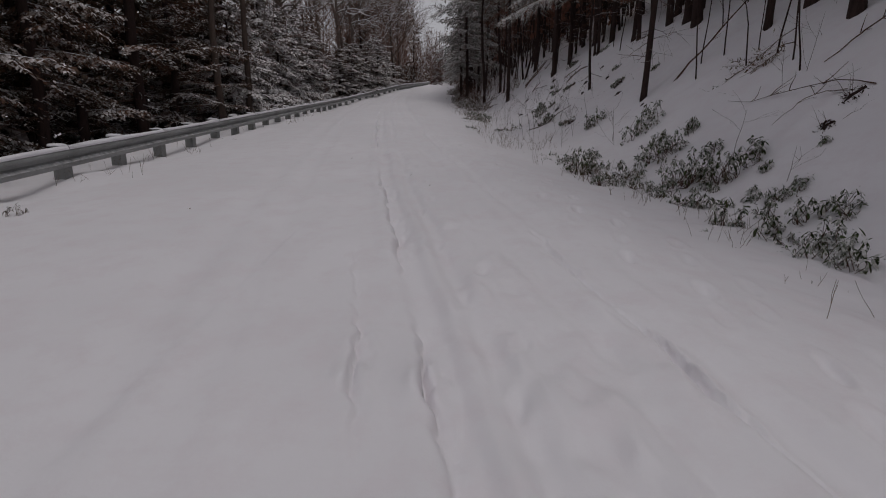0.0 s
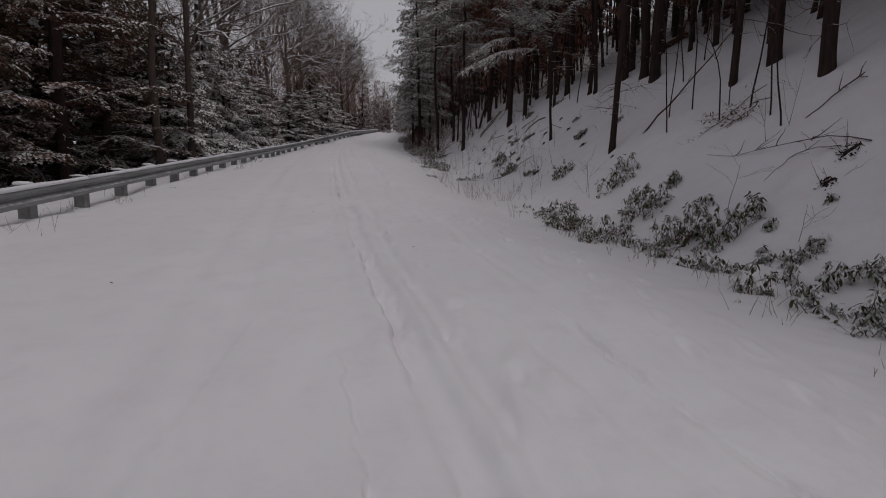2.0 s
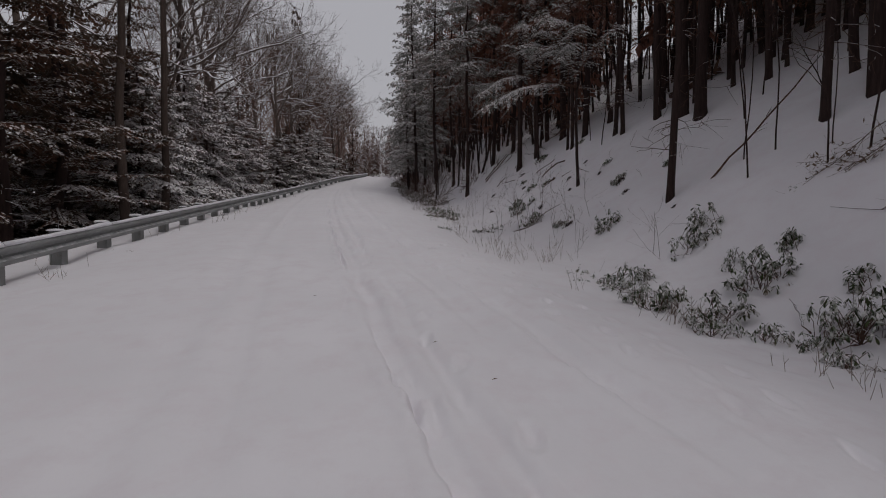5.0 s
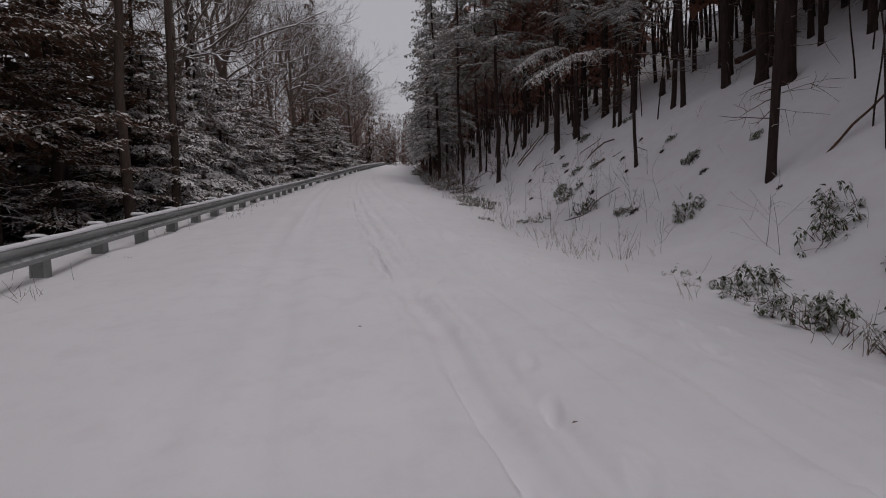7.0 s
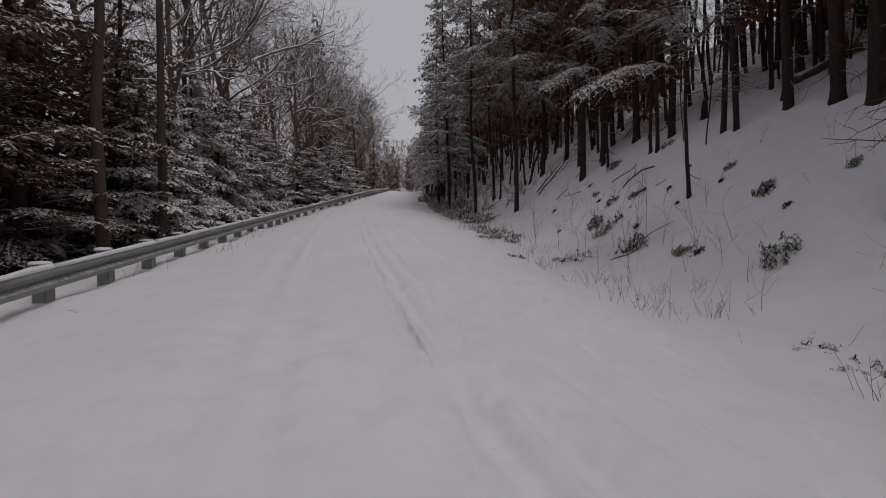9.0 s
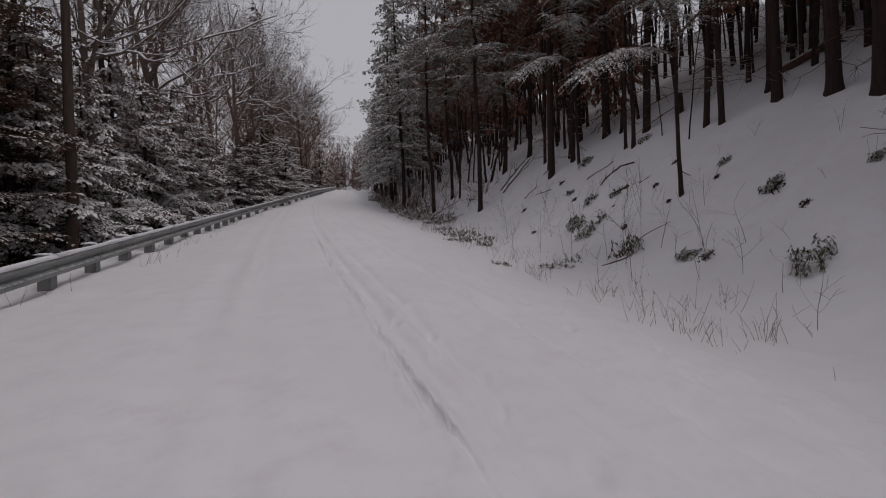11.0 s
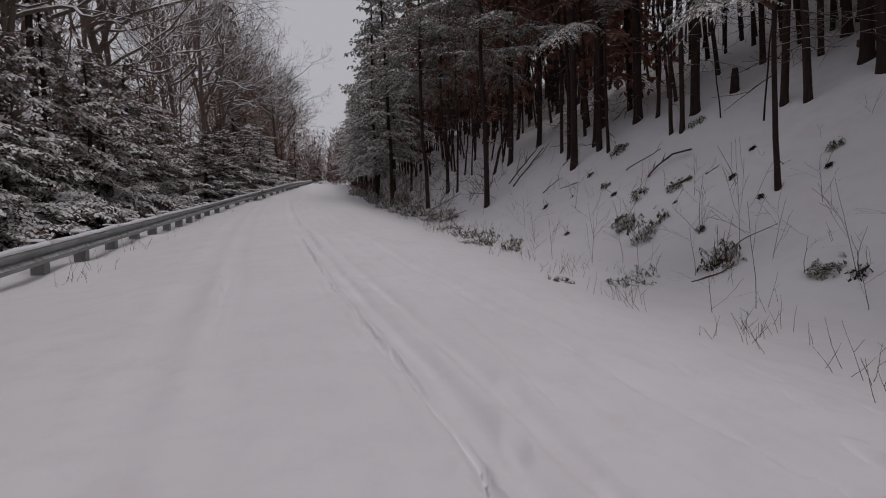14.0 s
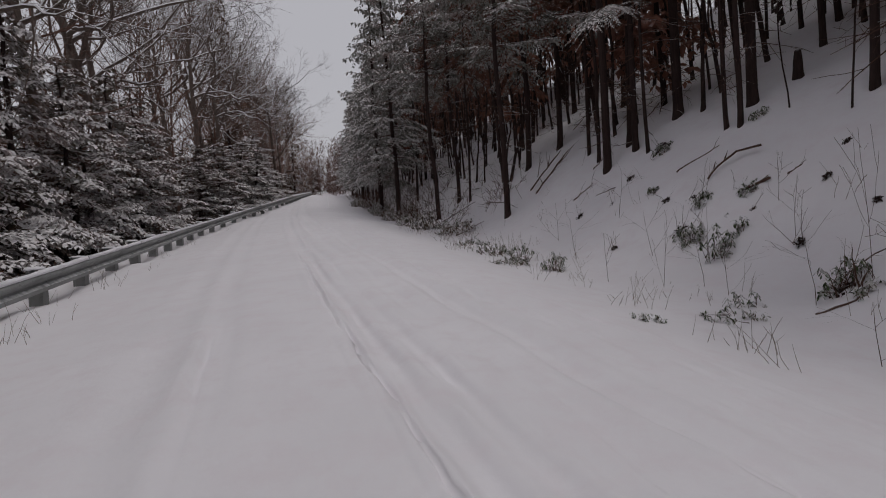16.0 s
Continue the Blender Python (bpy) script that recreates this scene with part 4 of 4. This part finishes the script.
def thicket(seed, x, y, w, h):
    """A tangle of thin bare stems at the foot of the bank."""
    rng = np.random.default_rng(seed)
    ob = thing("brush_thicket", "tangled leafless brown brush at the foot of the wood", "shrub", "brush at the roadside", at=(x, y, gz(x, y) - .02))
    m = Mesh()
    for i in range(26):
        p = np.array([rng.normal() * w * .35, rng.normal() * w * .35, 0])
        p[2] = gz(x + p[0], y + p[1]) - gz(x, y)
        q = limb_path(rng, p, (rng.normal() * .6, rng.normal() * .6, 1), h * rng.uniform(.5, 1.2), 4, .2)
        m.tube(q, np.linspace(.009, .004, 5), 3, False)
        m.quads(twig_sprays(rng, q, 7, h * .35, .006))
    tagged(part("stemwork", m, M_TWIG, ob), kind="stuff")


for i in range(22):
    y = 33.5 + i * 2.6 + rnd.uniform(-.8, .8)
    thicket(660 + i, float(edge_x(y)) + rnd.uniform(-.2, 2.2), y, rnd.uniform(1.0, 1.8), rnd.uniform(.9, 1.7))


def stalks(seed, n, h, x, y, spread=.12):
    """A tuft of dry weed stalks, some forked."""
    rng = np.random.default_rng(seed)
    ob = thing("weed_tuft", "thin dry reddish-brown weed stalks in the snow", "weeds", "roadside weeds", at=(x, y, gz(x, y) - .02))
    m = Mesh()
    for i in range(n):
        p = np.array([rng.normal() * spread, rng.normal() * spread, -.02])
        p[2] += gz(x + p[0], y + p[1]) - gz(x, y)
        q = limb_path(rng, p, (rng.normal() * .4, rng.normal() * .4, 1), h * rng.uniform(.5, 1.5), 4, .09)
        m.tube(q, np.linspace(.0034, .0014, len(q)), 3, False)
        if rng.random() < .5:
            q2 = limb_path(rng, q[2], (rng.normal() * .6, rng.normal() * .6, 1), h * .35, 2, .1)
            m.tube(q2, [.0028, .002, .0015], 3, False)
    tagged(part("weed", m, M_DRY, ob), kind="stuff")


for i in range(130):
    y = 3.5 + 31 * rnd.random() ** .9
    k = min(max((y - 8.5) / 5, 0), 1)
    x = float(edge_x(y)) + (rnd.uniform(-.7, .5) * (1 - k) + rnd.uniform(-1.7, .2) * k)
    stalks(700 + i, rnd.randint(2, 7), rnd.uniform(.14, .42), x, y, rnd.uniform(.05, .2))
for i in range(34):
    y = rnd.uniform(9, 40)
    stalks(860 + i, rnd.randint(2, 5), rnd.uniform(.12, .4), float(rail_x(y)) + rnd.uniform(-.6, .9), y, .15)

for i in range(44):
    y = rnd.uniform(12, 36)
    x = float(edge_x(y)) + .2 + 4.2 * rnd.random() ** 1.4
    stalks(1000 + i, rnd.randint(1, 3), rnd.uniform(.2, .5), x, y, .1)

# twiggy saplings on the bank
sap = [bare_tree("sapling", 900 + i, h, r, "thin leafless sapling on the snowy bank", 2, .8, 2, M_TWIG, .25, (1, 3), .002, .13) for i, (h, r) in enumerate(((2.2, .006), (1.5, .005), (1.9, .005)))]
place_first = len(placed_first)
SAPLINGS = ((4.19, 18.99, 1.75), (5.51, 18.7, 1.7), (5.37, 19.85, 1.25), (5.26, 19.21, .7), (3.36, 23.44, 1.2), (3.71, 22.4, 1.4), (4.17, 22.05, .9), (5.21, 20.33, 2.7), (3.58, 19.05, .8), (5.14, 16.63, .65), (4.6, 15.6, 1.0), (5.55, 13.9, 1.2), (5.6, 14.3, 1.1), (5.3, 17.6, 1.1), (4.68, 24.0, 1.2), (3.9, 25.6, 1.2), (5.7, 21.8, 1.3), (4.3, 27.3, 1.3), (5.3, 26.1, 1.3), (6.2, 22.6, 1.2), (4.2, 21.6, .9), (5.9, 18.2, .9), (7.7, 11.0, 1.2), (8.05, 10.95, 1.3), (6.49, 10.15, .95), (6.41, 8.55, .75), (4.9, 18.1, .8), (4.5, 20.5, 1.1), (5.0, 22.9, 1.2), (6.5, 20.0, .8))
place_all(sap, [(x, y, .9, h / (.8 * (2.2, 1.5, 1.9)[i % 3]), (i * 67) % 360, rnd.uniform(-8, 8), rnd.uniform(-10, 6)) for i, (x, y, h) in enumerate(SAPLINGS)])
pole = bare_tree("pole_sapling", 930, 6.0, .018, "tall slender leafless pole sapling on the bank", 4, .4, 2, M_BARK, .3, (1, 3), .004)
place_all([pole], [(7.55, 14.25, 1, 1, 0), (7.89, 14.88, .9, 1, 90), (8.23, 14.4, 1, .9, 40), (8.4, 12.56, 1.1, .9, 140), (8.21, 11.66, 1, .9, 230), (8.03, 11.09, 1, .8, 300), (8.01, 12.92, 1, .5, 20), (8.18, 22.8, 1.2, 1, 160), (8.34, 24.2, 1, .9, 250), (9.2, 16.6, 1, .9, 330), (10.1, 17.2, 1, 1, 110), (8.44, 13.31, .7, .8, 50)])
for s, m in placed_first[place_first:]:
    s.matrix_basis = m


def fallen(name, label, pts, r0, r1, seed, twigs=5, twig_len=.6):
    rng = np.random.default_rng(seed)
    pts = np.array(pts, float)
    t = np.linspace(0, 1, 10)
    k = np.linspace(0, 1, len(pts))
    line = np.stack([np.interp(t, k, pts[:, j]) for j in range(3)], 1) + np.cumsum(rng.normal(size=(10, 3)) * .018, axis=0) * np.array([1, 1, .35])
    ob = thing(name, label, "fallen branch", at=line[0])
    m = Mesh()
    m.tube(line - line[0], np.linspace(r0, r1, 10), 6)
    part("stem", m, M_TWIG, ob, "", True)
    if twigs:
        tw = Mesh()
        for i in range(twigs):
            j = rng.integers(2, 9)
            d = line[min(j + 1, 9)] - line[j]
            d = d / (np.linalg.norm(d) + 1e-6) + rng.normal(size=3) * .6 + np.array([0, 0, .25])
            q = limb_path(rng, line[j] - line[0], d, twig_len * rng.uniform(.5, 1.2), 4, .15)
            tw.tube(q, np.linspace(r1 * .8, .003, 5), 3, False)
        tagged(part("twig_spray", tw, M_TWIG, ob), kind="stuff")


def on(x, y, up=.04):
    return (x, y, gz(x, y) + up)


fallen("curved_branch", "curved bare dead branch lying on the snowy bank", (on(6.49, 24.53), on(6.75, 24.45, .1), on(7.05, 24.26, .14), on(7.28, 23.81, .06)), .02, .028, 1, 2, .2)
fallen("thin_branch", "thin dead branch lying on the snow", (on(6.61, 25.67), on(7.25, 24.89, .08)), .018, .01, 2, 1, .3)
fallen("leaning_pole", "dead pole leaning against a trunk on the bank", (on(7.33, 15.27, .02), (8.1, 14.8, 3.55), (8.95, 14.3, 4.85)), .025, .014, 3, 3, .4)
fallen("dead_branch", "long forked dead branch fallen across the bank", (on(7.25, 12.04, .03), on(7.27, 11.39, .06), on(7.5, 10.68, .14), on(7.66, 10.2, .18), on(7.82, 9.85, .16), on(7.94, 9.3, .05)), .003, .012, 4, 8, .6)
fallen("dead_branch", "forked dead branch fallen across the bank", (on(7.07, 10.15, .02), on(7.28, 10.15, .05), on(7.48, 10.09, .1), on(7.68, 9.83, .12), on(7.8, 9.5, .1)), .003, .009, 5, 6, .45)
fallen("dead_branch", "crooked dead branch resting on the snow", (on(8.25, 10.8, .0), on(8.63, 10.63, .12), on(9.1, 10.52, .12)), .008, .016, 16, 4, .35)
fallen("dead_branch", "crooked dead branch resting on the snow", (on(8.12, 8.95, .02), on(8.41, 8.89, .12), on(8.8, 8.8, .2)), .007, .012, 17, 3, .3)
fallen("dead_branch", "dead branch lying beside a leafy clump", (on(5.0, 20.6, .0), on(5.4, 20.5, .12), on(5.74, 20.16, .16)), .014, .007, 18, 3, .3)
fallen("brush_branch", "dark broken branch half buried in the snow", (on(4.28, 20.29, .03), on(4.79, 20.1, .08), on(5.2, 20.3, .15)), .03, .02, 6, 6, .5)
fallen("brush_branch", "dark broken branch half buried in the snow", (on(5.64, 32.16), on(6.79, 31.89, .5)), .03, .02, 7, 4, .5)
fallen("brush_branch", "dark broken branch half buried in the snow", (on(5.58, 31.51), on(6.69, 31.19, .55)), .03, .02, 8, 4, .5)
fallen("thin_branch", "thin dead branch lying on the snow", (on(3.38, 36.84), on(4.75, 36.02, .1)), .02, .012, 9, 2, .4)
fallen("thin_branch", "thin dead branch lying on the snow", (on(2.78, 32.0), on(4.14, 33.0, .1)), .018, .012, 10, 2, .4)
fallen("broken_log", "short dark broken log lying on the snow", (on(6.3, 23.45, .03), on(6.62, 23.0, .05)), .045, .035, 11, 2, .25)
fallen("fallen_log", "dark fallen trunk lying between the conifers", (on(10.74, 22.62, .12), on(12.29, 22.06, .2)), .14, .12, 12, 3, .6)
fallen("thin_branch", "thin dead branch lying on the snow", (on(6.7, 22.9, .02), on(6.95, 22.75, .05)), .02, .012, 13, 0)
fallen("twig", "dead twig sticking out of the snow", (on(5.4, 9.95, .02), on(5.87, 10.08, .1)), .012, .007, 14, 2, .3)
fallen("twig", "dead twig sticking out of the snow", (on(5.4, 10.3, .02), on(5.64, 10.82, .12)), .012, .007, 15, 2, .3)
for i in range(14):
    x, y = rnd.uniform(5.4, 9), rnd.uniform(27, 38)
    if x > float(edge_x(y)) + 1.6:
        a = rnd.uniform(0, 6.283)
        fallen("brush_branch", "dark broken branch half buried in the snow", (on(x, y, -.02), on(x + math.cos(a) * .7, y + math.sin(a) * .7, .35)), .018, .008, 40 + i, 3, .4)


def brushy_branch(x0, y0, x1, y1, seed):
    """A fallen branch with a fan of fine twigs that still hold dry leaves."""
    rng = np.random.default_rng(seed)
    p0, p1 = np.array(on(x0, y0, .25)), np.array(on(x1, y1, .03))
    ob = thing("brushy_branch", "fallen branch with fine twigs and dry pale-brown leaves", "fallen branch", at=p0)
    stem, fine, leaves = Mesh(), Mesh(), Mesh()
    pts = p0 + (p1 - p0) * np.linspace(0, 1, 8)[:, None] + rng.normal(size=(8, 3)) * .03 - p0
    stem.tube(pts, np.linspace(.011, .004, 8), 5)
    L = []
    for i in range(12):
        k = rng.integers(1, 7)
        q = limb_path(rng, pts[k], (p1 - p0) / np.linalg.norm(p1 - p0) + rng.normal(size=3) * .5, rng.uniform(.3, .7), 4, .2)
        for m in range(len(q)):
            q[m, 2] = max(q[m, 2], gz(q[m, 0] + p0[0], q[m, 1] + p0[1]) - p0[2] + .03)
        fine.tube(q, np.linspace(.004, .002, 5), 3, False)
        fine.quads(twig_sprays(rng, q, 5, .22, .002))
        for j in range(8):
            c = q[rng.integers(1, 5)] + rng.normal(size=3) * .05
            a, b = rng.normal(size=3) * .022, rng.normal(size=3) * .011
            L.append([c - a, c + b, c + a, c - b])
    leaves.quads(np.array(L))
    part("stem", stem, M_TWIG, ob, "", True)
    tagged(part("twig_spray", fine, M_DRY, ob), kind="stuff")
    tagged(part("leaves", leaves, M_DRY, ob, "dry pale-brown leaves"), kind="stuff")


brushy_branch(8.63, 12.39, 7.62, 12.9, 1)
brushy_branch(8.35, 11.9, 7.9, 12.5, 2)


def shoot_clump(x, y, r, shoots, h, seed):
    """A dark rotted root clump half under the snow, with thin shoots."""
    rng = np.random.default_rng(seed)
    ob = thing("root_clump", "dark rotted root clump with thin shoots in the snow", "stump", "root clumps on the bank", at=(x, y, gz(x, y) - .04))
    m, Q = Mesh(), []
    for k in range(int(30 + 260 * r)):
        a, q = rng.uniform(0, 6.283), r * math.sqrt(rng.random()) * rng.uniform(.6, 1.3)
        c = np.array([q * math.cos(a), q * math.sin(a), 0])
        c[2] = gz(x + c[0], y + c[1]) - gz(x, y) + .03 + r * .8 * rng.random() * max(0, 1 - q / (1.3 * r))
        u, v = rng.normal(size=3), rng.normal(size=3)
        u *= rng.uniform(.02, .05) / np.linalg.norm(u)
        v *= rng.uniform(.01, .025) / np.linalg.norm(v)
        Q.append([c - u, c + v, c + u, c - v])
    m.quads(np.array(Q))
    m.tube([(-r * .7, 0, gz(x - r * .7, y) - gz(x, y)), (0, r * .1, .05), (r * .8, -r * .2, gz(x + r * .8, y) - gz(x, y) + .05)], [r * .12, r * .2, r * .1], 5)
    part("root", m, M_BARK, ob)
    if shoots:
        t = Mesh()
        for i in range(shoots):
            q = limb_path(rng, (rng.normal() * r * .4, rng.normal() * r * .4, r * .3), (rng.normal() * .5, rng.normal() * .5, 1), h * rng.uniform(.5, 1.1), 5, .12)
            t.tube(q, np.linspace(.005, .002, 6), 3, False)
            t.quads(twig_sprays(rng, q, 3, h * .3, .002))
        tagged(part("shootwork", t, M_TWIG, ob), kind="stuff")


for i, (x, y, r, n, h) in enumerate(((6.1, 24.27, .16, 3, 1.0), (5.33, 24.01, .16, 4, .8), (5.94, 25.21, .09, 2, .7), (5.57, 21.62, .08, 5, .9), (5.64, 26.89, .1, 2, .5), (5.47, 18.63, .13, 3, .6), (7.0, 18.71, .14, 2, .3), (6.73, 17.83, .1, 0, 0), (4.94, 20.48, .18, 4, .8), (7.3, 27.17, .2, 3, .5), (6.73, 22.12, .07, 0, 0), (6.06, 24.49, .1, 2, .6), (6.34, 23.62, .13, 2, .4), (7.76, 9.37, .2, 4, .5), (7.26, 9.13, .13, 3, .5), (6.95, 14.9, .05, 0, 0), (6.7, 15.4, .05, 0, 0), (7.9, 10.2, .04, 1, .3), (7.1, 20.4, .06, 1, .4), (6.4, 21.1, .05, 0, 0), (7.4, 22.3, .06, 0, 0), (6.0, 22.9, .05, 1, .4), (5.8, 23.3, .04, 0, 0), (4.6, 25.2, .07, 3, .6), (5.2, 27.8, .1, 2, .5), (6.4, 27.2, .1, 2, .5))):
    shoot_clump(x, y, r, n, h, 1200 + i)


def stump():
    ob = thing("stump", "short dark broken tree stump in the snow", "stump", at=(9.5, 25.0, gz(9.5, 25.0) - .05))
    m = Mesh()
    m.tube([(0, 0, 0), (0, 0, .2), (.01, 0, .45), (.03, .01, .7)], [.14, .11, .10, .07], 9)
    part("trunk", m, M_BARK, ob, "", True)


stump()

# dead leaves and bits of bark dropped on the road
for i in range(4):
    y = rnd.uniform(3, 22)
    x = rnd.uniform(float(rail_x(y)) + 3, float(edge_x(y)) - .5)
    leaf_m = Mesh()
    leaf_m.quads(np.array([[(0, 0, 0), (.02, .011, .008), (.045, 0, .004), (.02, -.011, .008)]]))
    ob = thing("dead_leaf", "dry brown leaf fallen on the snowy road", "leaf", "fallen leaves", at=(x, y, gz(x, y) + .03))
    ob.rotation_euler = (0, rnd.uniform(-.3, .3), rnd.uniform(0, 6.28))
    part("blade", leaf_m, M_DRY, ob)
